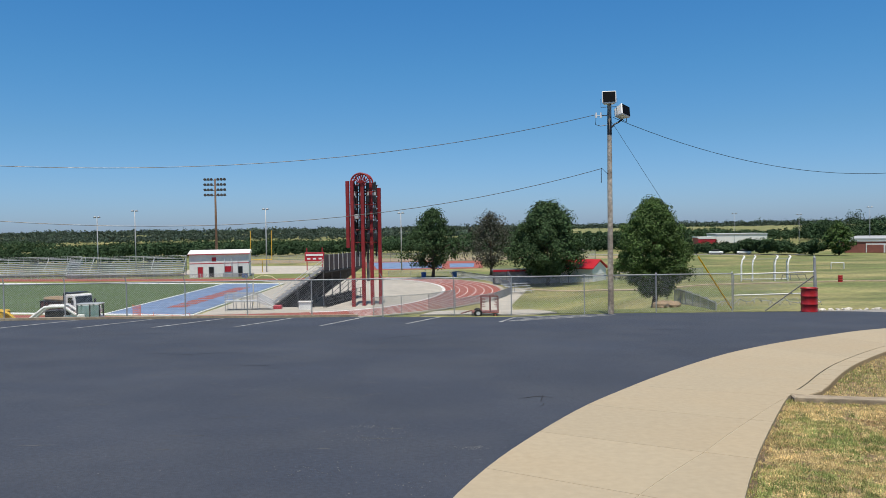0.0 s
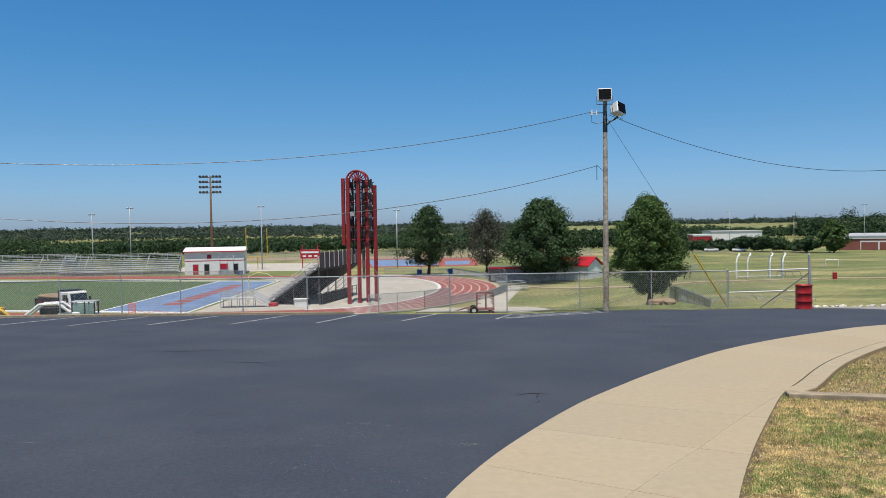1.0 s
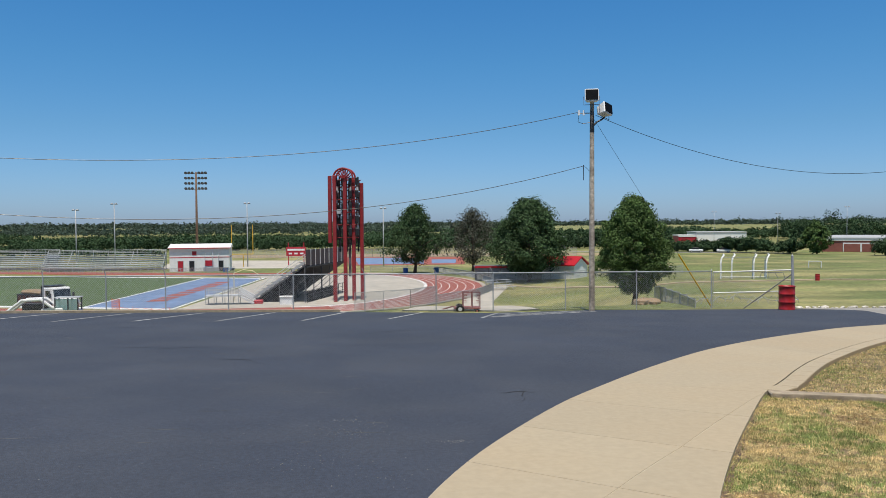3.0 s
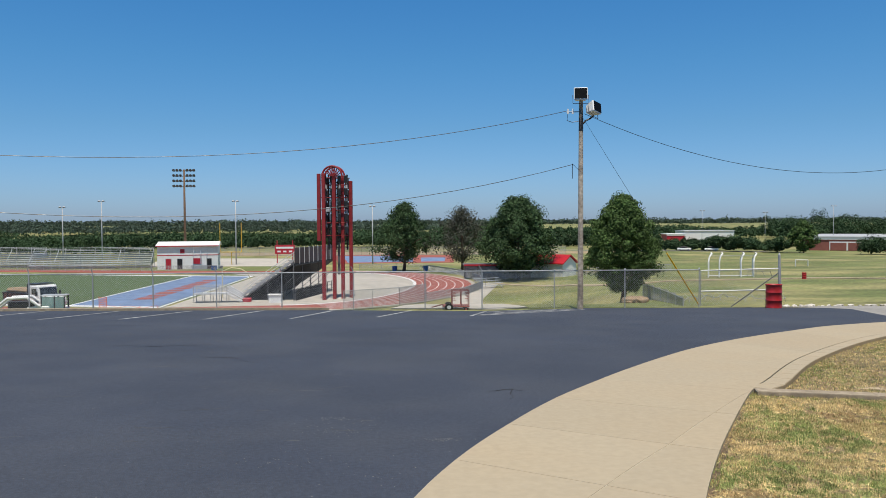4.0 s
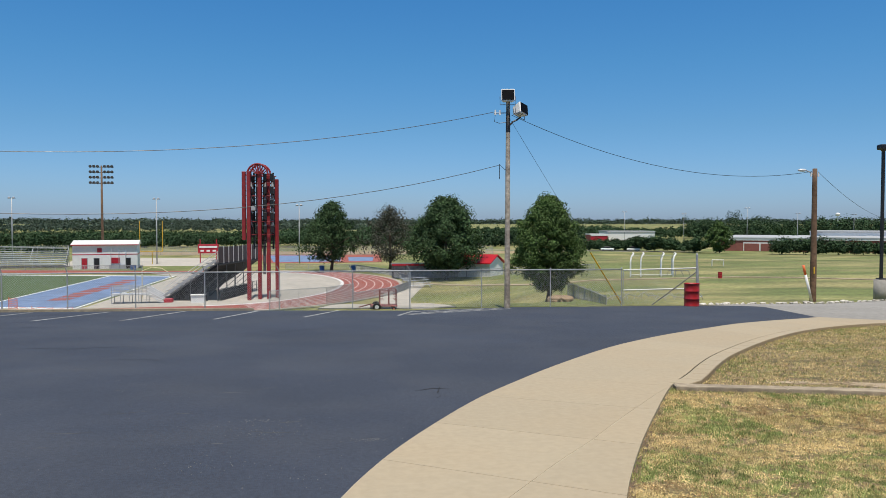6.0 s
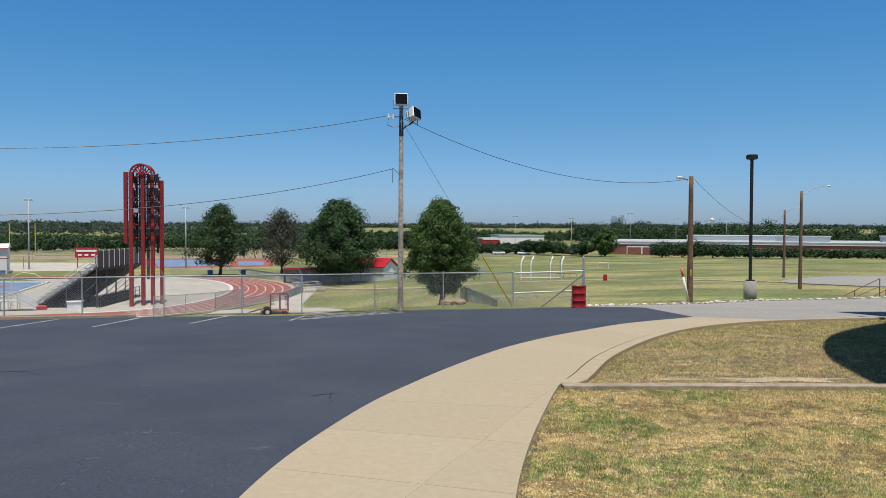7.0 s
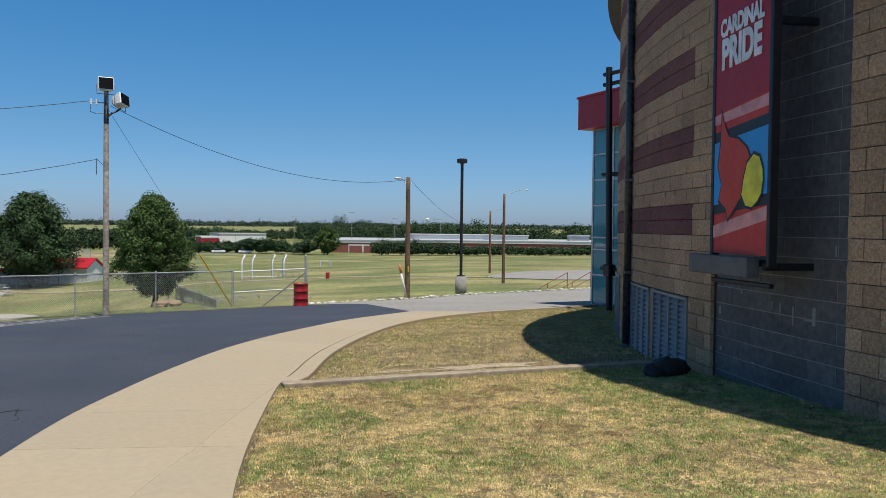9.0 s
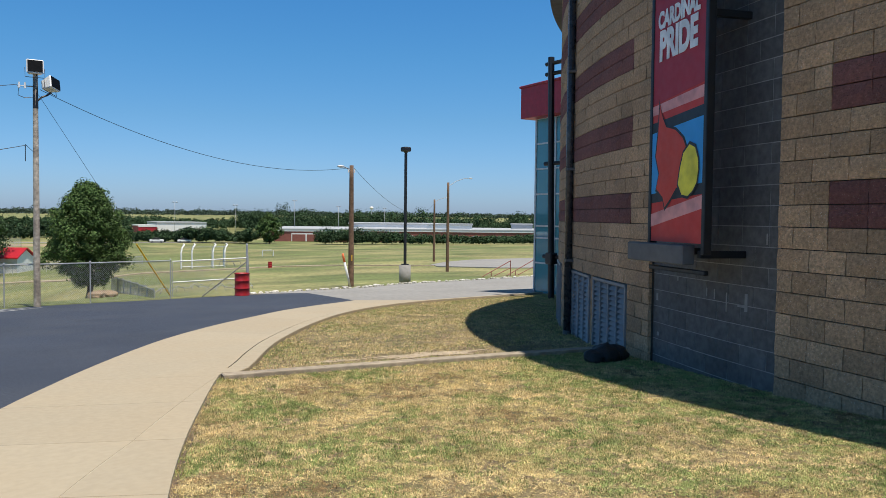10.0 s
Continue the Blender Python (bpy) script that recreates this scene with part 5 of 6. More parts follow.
def tree(x, y, height, width, clear, seed, mat_leaf, clumps, per, size, label, ragged=0.25, shape=0.42):
    """A tapered trunk that forks into limbs, and a crown of many leaf clumps with gaps."""
    r = np.random.RandomState(seed)
    t = thing("tree", pose(x, y, ground(x, y)), label, "tree", "trees by the track")
    tr = 0.022 * height + 0.03
    bm = tube([(0, 0, -0.2), (0.02 * height, 0, clear), (0.0, 0.01 * height, height * 0.5), (0.0, 0, height * 0.82)], tr, 9)
    for v in bm.verts:
        k = max(0.12, 1 - 0.9 * max(0, v.co.z) / height)
        ax = Vector((0.01 * height, 0, v.co.z))
        v.co = ax + (v.co - ax) * k
        if v.co.z < 0.1:
            v.co.x, v.co.y = v.co.x * 1.35, v.co.y * 1.35
    tips, centres, radii = [], [], []
    for i in range(clumps):
        k = (i + 0.5) / clumps
        z = clear + (height - clear) * (k ** 0.85)
        f = (z - clear) / (height - clear)
        prof = (f / shape) ** 0.6 if f < shape else max(0.06, 1 - ((f - shape) / (1 - shape)) ** 1.9) ** 0.75
        prof = max(0.12, prof) * width / 2
        a = i * 2.39996 + r.uniform(-0.5, 0.5)
        rad = prof * (0.25 + 0.75 * math.sqrt(r.rand())) * (1 - ragged * r.rand() + 0.12 * r.rand())
        c = (rad * math.cos(a), rad * math.sin(a), min(z, height - 0.25) + r.uniform(-0.03, 0.03) * height)
        tips.append(c)
        centres.append((c[0], c[1], max(c[2], clear + width * 0.06)))
        radii.append(width * 0.095 * r.uniform(0.5, 1.4))
    verts, faces = sprays(r, centres, radii, per, size)
    for c in tips[::max(1, len(tips) // 26)]:
        z0 = max(clear * 0.8, c[2] - 0.35 * math.hypot(c[0], c[1]) - 0.1 * height)
        mid = (c[0] * 0.5, c[1] * 0.5, (z0 + c[2]) / 2 + 0.02 * height)
        limb = tube([(0.01 * height, 0, z0), mid, c], tr * 0.22, 5)
        merged(bm, limb)
    part("trunk", bm, M["bark"], t, "bark-brown trunk and limbs")
    tagged(raw("crown", verts, faces, M[mat_leaf], t, "dense leafy crown"), kind="stuff")
    return t


tree(12.2, 45.0, 6.2, 4.7, 0.75, 11, "leaf", 300, 190, 0.115, "full green pear-shaped tree on the bank", 0.28, 0.27)
tree(-2.6, 152.0, 13.1, 12.0, 2.2, 12, "leaf_dark", 150, 110, 0.34, "tall dark green tree with a broken top", 0.55, 0.22)
tree(8.7, 150.0, 12.0, 15.0, 2.2, 13, "leaf_dry", 170, 44, 0.32, "thin half-bare tree with dull leaves", 0.6, 0.24)
tree(16.7, 127.0, 13.1, 13.6, 1.6, 14, "leaf_dark", 260, 130, 0.34, "broad dark green tree behind the dugout", 0.34, 0.28)
tree(117.5, 231, 9.6, 8.4, 0.6, 15, "leaf", 120, 60, 0.5, "round green tree at the edge of the far hedge", 0.25, 0.36)


def belt(name, pts, depth, h, count, size, material, label, seed, gap=0.0, close=1.0):
    """A far band of wood or hedge: many leaf sprays massed into crowns of uneven height."""
    r = np.random.RandomState(seed)
    lens = [math.hypot(b[0] - a[0], b[1] - a[1]) for a, b in zip(pts, pts[1:])]
    total = sum(lens)
    crowns = []
    n = int(total / (h * 0.42) * max(1.0, depth / (h * 1.1)) * close)
    for i in range(n):
        s = (i + r.rand()) / n * total
        for (a, b), L in zip(zip(pts, pts[1:]), lens):
            if s <= L:
                break
            s -= L
        if r.rand() < gap:
            continue
        x, y = a[0] + (b[0] - a[0]) * s / L, a[1] + (b[1] - a[1]) * s / L
        o = r.uniform(0, depth)
        d = Vector((x, y)).normalized()
        x, y = x + d.x * o, y + d.y * o
        hh = h * r.uniform(0.6, 1.06) * (0.9 + 0.7 * noise.noise(Vector((x * 0.02, y * 0.02, seed))))
        crowns.append((x, y, hh))
    # every crown is a heap of lobes, so that it has lit tops and dark hollows
    lobes, radii = [], []
    for x, y, hh in crowns:
        g = ground(x, y)
        for k in range(7):
            a, e = r.uniform(0, math.tau), r.uniform(-0.6, 1.0)
            q = 0.30 * hh * math.sqrt(max(0.0, 1 - e * e * 0.8))
            lobes.append((x + q * math.cos(a), y + q * math.sin(a), g + hh * (0.48 + 0.32 * e)))
            radii.append(hh * r.uniform(0.16, 0.28))
    per = max(3, int(count / max(1, len(lobes))))
    verts, faces = sprays(r, lobes, radii, per, size, 0.6, 0.55)
    tagged(raw(name, verts, faces, M[material]), label, "woods", kind="stuff")


belt("woodland", [(-330, 300), (-160, 305), (-60, 300), (30, 300)], 40, 6.0, 125000, 0.78, "leaf_far", "dense green belt of trees behind the sports field", 21)
belt("woodland", [(-330, 262), (-150, 252), (-84, 248)], 20, 4.4, 30000, 0.7, "leaf_far", "low scrub in front of the tree belt", 31, 0.05)
belt("woodland", [(-430, 400), (-150, 410), (60, 420)], 110, 5.4, 80000, 1.0, "leaf_far", "dense trees behind the first belt", 29, 0.05)
belt("woodland", [(30, 305), (95, 300)], 40, 5.5, 24000, 0.9, "leaf_far", "thin belt of trees behind the field", 22, 0.15)
belt("hedge", [(79, 262), (98, 251)], 8, 4.2, 20000, 0.55, "leaf_far", "low green scrub beyond the playing field", 30, 0.0, 2.6)
# the two farthest belts take the leaf colour with haze mixed in
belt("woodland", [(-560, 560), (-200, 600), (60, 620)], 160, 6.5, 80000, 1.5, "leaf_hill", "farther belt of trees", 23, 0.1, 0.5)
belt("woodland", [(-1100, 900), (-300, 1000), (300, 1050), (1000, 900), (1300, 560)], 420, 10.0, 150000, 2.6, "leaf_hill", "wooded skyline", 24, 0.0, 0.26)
belt("hedge", [(95, 252), (101, 243), (112, 231)], 12, 6.2, 22000, 0.6, "leaf_far", "thick green hedge trees beyond the playing field", 25, 0.0, 2.6)
belt("hedge", [(121, 207), (146, 191), (172, 170), (190, 152)], 7, 4.5, 60000, 0.5, "leaf_far", "clipped dark hedge in front of the school", 26, 0.0, 4.0)
belt("woodland", [(10, 440), (110, 460), (190, 440), (270, 400), (340, 320)], 130, 7.5, 80000, 1.2, "leaf_far", "trees and scrub beyond the hedge", 28, 0.03, 0.7)
belt("woodland", [(185, 400), (250, 330), (330, 240), (400, 150)], 70, 13.5, 120000, 0.85, "leaf_far", "tall trees behind the school", 27, 0.12)

# ---- masonry and sheds ----


def gable_shed(name, x, y, z, w, d, h, rise, rot, wall, roof, label, doors=()):
    t = thing(name, pose(x, y, z, 0, 0, rot), label, "shed")
    part("wall", box(w, d, h, (0, 0, 0), bevel=0.03), wall, t)
    own = prism([(-w / 2 - 0.3, -d / 2 - 0.35), (w / 2 + 0.3, -d / 2 - 0.35), (w / 2 + 0.3, d / 2 + 0.35), (-w / 2 - 0.3, d / 2 + 0.35)], h - 0.02, h + 0.14)
    own.verts.ensure_lookup_table()
    bmesh.ops.bisect_plane(own, geom=own.verts[:] + own.edges[:] + own.faces[:], plane_co=(0, 0, 0), plane_no=(0, 1, 0))
    for v in own.verts:
        v.co.z += rise * (1 - abs(v.co.y) / (d / 2 + 0.35))
    part("roof", own, roof, t)
    for e in (-1, 1):
        own = bmesh.new()
        rings = [[own.verts.new((e * w / 2 - e * o, y, z)) for y, z in ((-d / 2, h - 0.02), (d / 2, h - 0.02), (0, h + rise * 0.93))] for o in (0.0, 0.12)]
        own.faces.new(rings[0])
        own.faces.new(rings[1][::-1])
        for k in range(3):
            own.faces.new((rings[0][k], rings[0][(k + 1) % 3], rings[1][(k + 1) % 3], rings[1][k]))
        bmesh.ops.recalc_face_normals(own, faces=own.faces[:])
        part("gable", own, wall, t)
    for dx, dw, dz, dh, m in doors:
        part("door", box(dw, 0.08, dh, (dx, -d / 2 - 0.03, dz)), m, t)
    return t


# white field house with a red stripe: one long front under a low gable roof
fh = gable_shed("field_house", -49.9, 171.2, FIELD, 12.4, 9.0, 5.0, 0.75, 11, M["white"], M["white"], "white metal field house with red doors and stripe")
part("stripe", box(12.44, 9.04, 0.16, (0, 0, 2.95)), M["red"], fh)
part("eave_trim", box(12.9, 0.1, 0.16, (0, -4.88, 4.9)), M["red"], fh, "thin red eave trim")
for x, w, hh, m in ((-3.95, 1.0, 2.2, "red"), (-1.65, 0.95, 2.2, "black"), (4.4, 0.9, 2.2, "black")):
    d = part("door", box(w, 0.08, hh, (x, -4.56, 0.05)), M[m], fh)
    part("door_frame", box(w + 0.25, 0.05, hh + 0.12, (x, -4.525, 0.02)), M["louvre"], d)
part("hatch", box(1.7, 0.08, 1.2, (1.9, -4.55, 1.15)), M["red"], fh, "red shuttered hatch")
part("emblem_panel", box(0.9, 0.04, 0.85, (-1.1, -4.53, 3.5)), M["red"], fh)
for x in (1.2, 2.7, 4.0):
    part("post", rod((x, -5.9, 0), (x, -5.9, 3.3), 0.06), M["louvre"], fh)
    part("brace", rod((x, -5.9, 3.2), (x, -4.5, 4.2), 0.04), M["louvre"], fh)
part("counter", box(3.2, 0.5, 0.9, (2.4, -5.2, 0)), M["louvre"], fh)
for x in (5.0, 5.6):
    b = thing("rubbish_bin", pose(x - 48.0, 163.6, FIELD), "blue plastic rubbish bin", "bin", "bins by the field house")
    part("body", rod((0, 0, 0), (0, 0, 0.9), 0.26, 0.32, 12), M["bluebin"], b)
    part("lid", rod((0, 0, 0.9), (0, 0, 0.98), 0.34, 0.3, 12), M["black"], b)

# dugout and store with red roofs
gable_shed("storage_shed", 23.4, 131.5, FIELD, 6.4, 4.4, 2.6, 1.4, -42, M["white"], M["red_roof"], "small white shed with a bright red gable roof")
dug = thing("dugout", pose(15.6, 131.0, FIELD), "long low dugout with grey tarps and a red edge", "dugout")
part("back_wall", box(15.0, 0.2, 2.3, (0, 2.0, 0)), M["tarp"], dug)
part("roof", box(15.4, 2.8, 0.2, (0, 1.0, 2.35), (3, 0, 0)), M["dgrey"], dug)
part("fascia", box(6.0, 0.1, 0.3, (-4.6, -0.4, 2.25)), M["red"], dug)
for k in range(8):
    part("post", rod((-7.4 + k * 2.1, -0.3, 0), (-7.4 + k * 2.1, -0.3, 2.4), 0.05), M["dgrey"], dug)
for k in range(6):
    own = box(1.2, 0.08, 1.9, (-6.6 + k * 1.15, -0.25, 0.25))
    for v in own.verts:
        v.co.y += 0.15 * math.sin(v.co.x * 5)
    part("tarp", own, M["tarp"], dug)

# press tower: red portal of five tall legs with a round top
tw = thing("gateway_tower", pose(-10.45, 98.0, FIELD, 0, 0, -8), "tall red steel gateway tower with an arched top", "tower")
LEGS = [(-1.62, -1.2, 15.8), (-0.85, -1.9, 15.8), (0.15, -0.6, 15.8), (1.05, 0.2, 15.6), (1.85, 1.4, 15.0)]
for k, (x, y, h) in enumerate(LEGS):
    part("leg", box(0.42, 0.42, h - (7.4 if k == 0 else 0), (x, y, 7.4 if k == 0 else 0), bevel=0.03), M["tower_red"], tw)
for k, z in enumerate((8.0, 9.6, 11.2, 12.8, 14.4, 15.3)):
    part("cross_beam", box(3.4, 0.15, 0.1, (0.1, -0.2, z), bevel=0.02), M["tower_red"], tw)
    part("cross_beam", box(3.4, 0.15, 0.1, (0.1, 1.3, z), bevel=0.02), M["tower_red"], tw)
    if z < 15:
        for x in (-1.2, -0.3, 0.65, 1.5):
            part("bell_louvre", box(0.4, 0.25, 0.9, (x + 0.15, -0.45, z + 0.3), bevel=0.04), M["black"], tw)
arch = [(1.25 * math.cos(radians(a)), 0, 15.55 + 1.2 * math.sin(radians(a))) for a in range(0, 181, 15)]
for y in (-0.9, 0.5):
    part("arch", tube([(x, y, z) for x, _, z in arch], 0.12, 8), M["tower_red"], tw)
    for a in (35, 55, 75, 90, 105, 125, 145):
        part("arch_bar", rod((0.2 * math.cos(radians(a)), y, 15.5), (1.25 * math.cos(radians(a)), y, 15.55 + 1.2 * math.sin(radians(a))), 0.06), M["tower_red"], tw)
for x, w in ((-1.22, 0.5), (-0.36, 0.62), (0.6, 0.55), (1.45, 0.5)):
    for k in range(5):
        part("bell_panel", box(w, 0.12, 1.42, (x, 0.95, 7.75 + k * 1.55), bevel=0.02), M["tower_dark"], tw, "dark louvred panel")
    for k in range(4):
        part("bell", rod((x + 0.04, 0.55, 9.0 + k * 1.6), (x + 0.04, 0.55, 9.8 + k * 1.6), 0.20, 0.10, 10), M["louvre"], tw, "pale grey bell")
part("loudspeaker", box(0.5, 0.5, 0.55, (-0.2, -2.2, 11.0), bevel=0.05), M["louvre"], tw, "pale grey loudspeaker")
part("back_mast", box(0.3, 0.3, 12.0, (0.2, 1.6, 3.0)), M["dgrey"], tw)
for x in (-1.0, -0.1, 0.75, 1.4):
    part("ladder_rail", box(0.2, 0.2, 9.6, (x, 1.3, 6.2)), M["black"], tw)
for k in range(12):
    part("ladder_rung", box(2.6, 0.1, 0.1, (0.2, 1.15, 6.5 + k * 0.75)), M["black"], tw)


def grandstand(name, x, y, rot, length, rows, row_h, row_d, label, screens=False, press=False):
    """Open-framed bleachers: planks on rows, raking frames, rails."""
    t = thing(name, pose(x, y, FIELD, 0, 0, rot), label, "bleachers", "bleachers round the field")
    depth, top = rows * row_d, 0.5 + rows * row_h
    for k in range(rows):
        z, d = 0.5 + k * row_h, k * row_d
        part("seat_plank", box(length, 0.30, 0.06 if screens else 0.11, (0, d, z + 0.36)), M["dgrey"] if screens else M["alu"], t)
        part("riser", box(length, 0.03, row_h * 0.62, (0, d + row_d * 0.5 - 0.02, z - row_h * 0.62)), M["dgrey"] if screens else M["steel"], t)
        part("foot_plank", box(length, row_d * 0.7, 0.05, (0, d + 0.3, z)), M["dgrey"] if screens else M["tread"], t)
    n = max(3, int(length / 3))
    for k in range(n + 1):
        xx = -length / 2 + length * k / n
        bm = rod((xx, 0, 0.1), (xx, depth, top - 0.35), 0.06, seg=6)
        rod((xx, depth, 0), (xx, depth, top), 0.06, seg=6, bm=bm)
        rod((xx, depth * 0.5, 0), (xx, depth * 0.5, top * 0.5), 0.06, seg=6, bm=bm)
        rod((xx, depth * 0.5, 0.1), (xx, depth, top * 0.6), 0.04, seg=6, bm=bm)
        part("frame", bm, M["steel"] if not screens else M["dgrey"], t)
    for z in (top + 0.45, top + 0.75, top + 1.05):
        part("back_rail", rod((-length / 2, depth, z), (length / 2, depth, z), 0.035), M["alu"], t)
    for k in range(n + 1):
        xx = -length / 2 + length * k / n
        part("rail_post", rod((xx, depth, top), (xx, depth, top + 1.05), 0.035), M["alu"], t)
    for s in (-1, 1):
        for off in (0.6, 1.0):
            part("side_rail", rod((s * length / 2, 0, 0.5 + off), (s * length / 2, depth, top + off), 0.035), M["alu"], t)
    if not screens:
        for k in range(n * 2 + 1):
            xx = -length / 2 + length * k / (n * 2)
            part("front_post", rod((xx, -0.7, 0), (xx, -0.7, 1.75), 0.035, seg=6), M["alu"], t)
        for z in (1.3, 1.75):
            part("front_rail", rod((-length / 2, -0.7, z), (length / 2, -0.7, z), 0.035, seg=6), M["alu"], t)
        part("walkway", box(length, 0.8, 0.06, (0, -0.35, 0.72)), M["alu"], t)
        for u in (-0.3, 0.22):
            for off in (0.7, 1.0):
                part("aisle_rail", rod((u * length, 0.2, 0.5 + off), (u * length, depth * 0.95, top + off - 0.2), 0.04, seg=6), M["alu"], t)
    if screens:
        # dark panel added in place of the shadow behind the stand's foot
        part("back_mesh", box(length * 0.62, 0.03, 1.35, (length * 0.16, depth + 0.26, 0.05)), M["darkscreen"], t, "dark panel standing for the shade along the foot of the stand")
        m = int(length / 1.7)
        for k in range(m):
            xx = -length / 2 + length * (k + 0.5) / m
            part("back_screen", box(length / m - 0.12, 0.05, 1.9, (xx, depth + 0.12, top - 0.35)), M["backscreen"], t, "brown-grey screen panel")
            part("screen_post", box(0.1, 0.1, 2.1, (xx - length / m / 2, depth + 0.16, top - 0.45)), M["alu"], t)
        own = bmesh.new()
        # dark end piece: part mesh, part the shade under the seats
        tri = [(0.3, 0.02), (depth * 0.80, 0.02), (depth * 0.70, top * 0.66 - 0.25), (0.3, 0.45)]
        ring = [[own.verts.new((length / 2 - 0.4 + o, y, z)) for y, z in tri] for o in (0, 0.06)]
        for k in range(4):
            own.faces.new((ring[0][k], ring[0][(k + 1) % 4], ring[1][(k + 1) % 4], ring[1][k]))
        own.faces.new(ring[0][::-1])
        own.faces.new(ring[1])
        for s in (-1, 1):
            edge_beam = box(math.hypot(depth, top - 0.5), 0.12, 0.3)
            edge_beam.transform(Matrix.Translation((s * (length / 2 + 0.06), depth / 2, (top + 0.5) / 2 - 0.12)) @ Matrix.Rotation(radians(90), 4, "Z") @ Matrix.Rotation(-math.atan2(top - 0.5, depth), 4, "Y"))
            part("stringer", edge_beam, M["steel"], t, "bright raking side beam")
        # near-black slab: the shade of the underside is put into its colour
        under = box(math.hypot(depth, top - 0.5), length - 0.2, 0.25)
        under.transform(Matrix.Translation((0, depth / 2 + 0.25, (top + 0.5) / 2 - 0.62)) @ Matrix.Rotation(radians(90), 4, "Z") @ Matrix.Rotation(-math.atan2(top - 0.5, depth), 4, "Y"))
        part("soffit", under, M["darkscreen"], t, "dark slab standing for the shaded underside of the seating")
        for k in range(10):
            xx = -length / 2 + length * k / 9
            part("fence_post", rod((xx, depth + 0.3, 0), (xx, depth + 0.3, 1.5), 0.05), M["black"], t)
        for z in (0.5, 1.0, 1.5):
            part("fence_rail", rod((-length / 2, depth + 0.3, z), (length / 2, depth + 0.3, z), 0.04), M["black"], t)
        part("side_screen", own, M["darkscreen"], t, "dark mesh screen that also stands for the shade under the seating")
    return t


# home stand, seen end-on, and the visitors' stands across the field
hs = grandstand("home_bleachers", -20.3, 104.5, -90 - 12, 15.4, 11, 0.41, 0.62, "raked metal bleachers with dark screens along the back", True)
grandstand("visitor_bleachers", -71.5, 171.5, 10, 25.0, 7, 0.42, 0.65, "long low aluminium bleachers across the field")
grandstand("visitor_bleachers", -98.5, 176.5, 10, 26.0, 7, 0.42, 0.65, "long low aluminium bleachers across the field")
ramp = thing("ramp_platform", pose(-25.0, 94.5, FIELD, 0, 0, 4), "aluminium access platform with steps and handrails", "platform")
part("deck", box(4.1, 1.6, 0.14, (-0.05, 0, 1.05)), M["alu"], ramp)
for x in (-2.0, -1.0, 0.0, 1.0, 1.9):
    for y in (-0.75, 0.75):
        part("leg", rod((x, y, 0), (x, y, 2.1), 0.045), M["steel"], ramp)
for z in (1.5, 1.8, 2.1):
    for y in (-0.75, 0.75):
        part("rail", rod((-2.1, y, z), (1.9, y, z), 0.035), M["steel"], ramp)
for k in range(6):
    part("step", box(0.3, 1.4, 0.05, (2.1 + k * 0.28, 0, 0.95 - k * 0.17)), M["alu"], ramp)
for y in (-0.7, 0.7):
    for off in (0.5, 0.95):
        part("stair_rail", rod((1.9, y, 1.05 + off), (3.7, y, 0.0 + off), 0.09), M["alu"], ramp)
part("red_mat", box(1.0, 0.9, 0.5, (4.2, 0.2, 0), bevel=0.06), M["red"], ramp)
cab = thing("white_cabinet", pose(-17.2, 93.8, FIELD), "white box cabinet beside the bleachers", "cabinet")
part("body", box(1.5, 0.8, 0.95, (0, 0, 0), bevel=0.03), M["white"], cab)
part("top", box(1.7, 1.0, 0.1, (0, 0, 0.95), bevel=0.02), M["white"], cab)


def pole_with_head(name, x, y, z, h, r, label, heads, group="", m="steel", bar=0.9):
    t = thing(name, pose(x, y, z), label, "light pole", group)
    part("shaft", rod((0, 0, -0.2), (0, 0, h), r, r * 0.6, 10), M[m], t, smooth=True)
    part("crossbar", box(2 * bar, 0.08, 0.08, (0, 0, h - 0.05)), M["dgrey"], t)
    for k in range(heads):
        x0 = -bar + 2 * bar * (k + 0.5) / heads
        part("lamp_head", box(0.5, 0.42, 0.3, (x0, -0.1, h), (25, 0, 0), bevel=0.04), M["louvre"], t)
    return t


fl = thing("stadium_light", pose(-51.1, 172.0, FIELD), "tall stadium floodlight mast with four rows of lamps", "light pole")
part("mast", rod((0, 0, -0.3), (0, 0, 21.7), 0.34, 0.18, 12), M["wood_dark"], fl, smooth=True)
for row in range(4):
    z = 21.6 - row * 1.15
    part("crossarm", box(4.9, 0.14, 0.12, (0, 0, z - 0.3)), M["black"], fl)
    for k in range(7):
        if k == 3:
            continue
        own = bmesh.new()
        bmesh.ops.create_cone(own, cap_ends=True, segments=12, radius1=0.34, radius2=0.15, depth=0.42, matrix=pose(-2.2 + k * 0.73, -0.1, z, -60))
        part("lamp", own, M["dgrey"], fl)
for x, y, top in ((-83.5, 185, 6.0), (-74.4, 185, 7.4), (-43.0, 185, 7.3), (-10.6, 185, 5.9)):
    pole_with_head("field_light", x, y, FIELD, top - FIELD, 0.16, "grey metal light pole with twin heads", 2, "field light poles")
for x, y, h in ((92, 310, 13), (112, 300, 14), (128, 280, 13), (147, 268, 15), (165, 265, 13), (205, 290, 13)):
    pole_with_head("car_park_light", x, y, ground(x, y), h, 0.10, "slim grey far-off light pole", 2, "far light poles", bar=1.2)
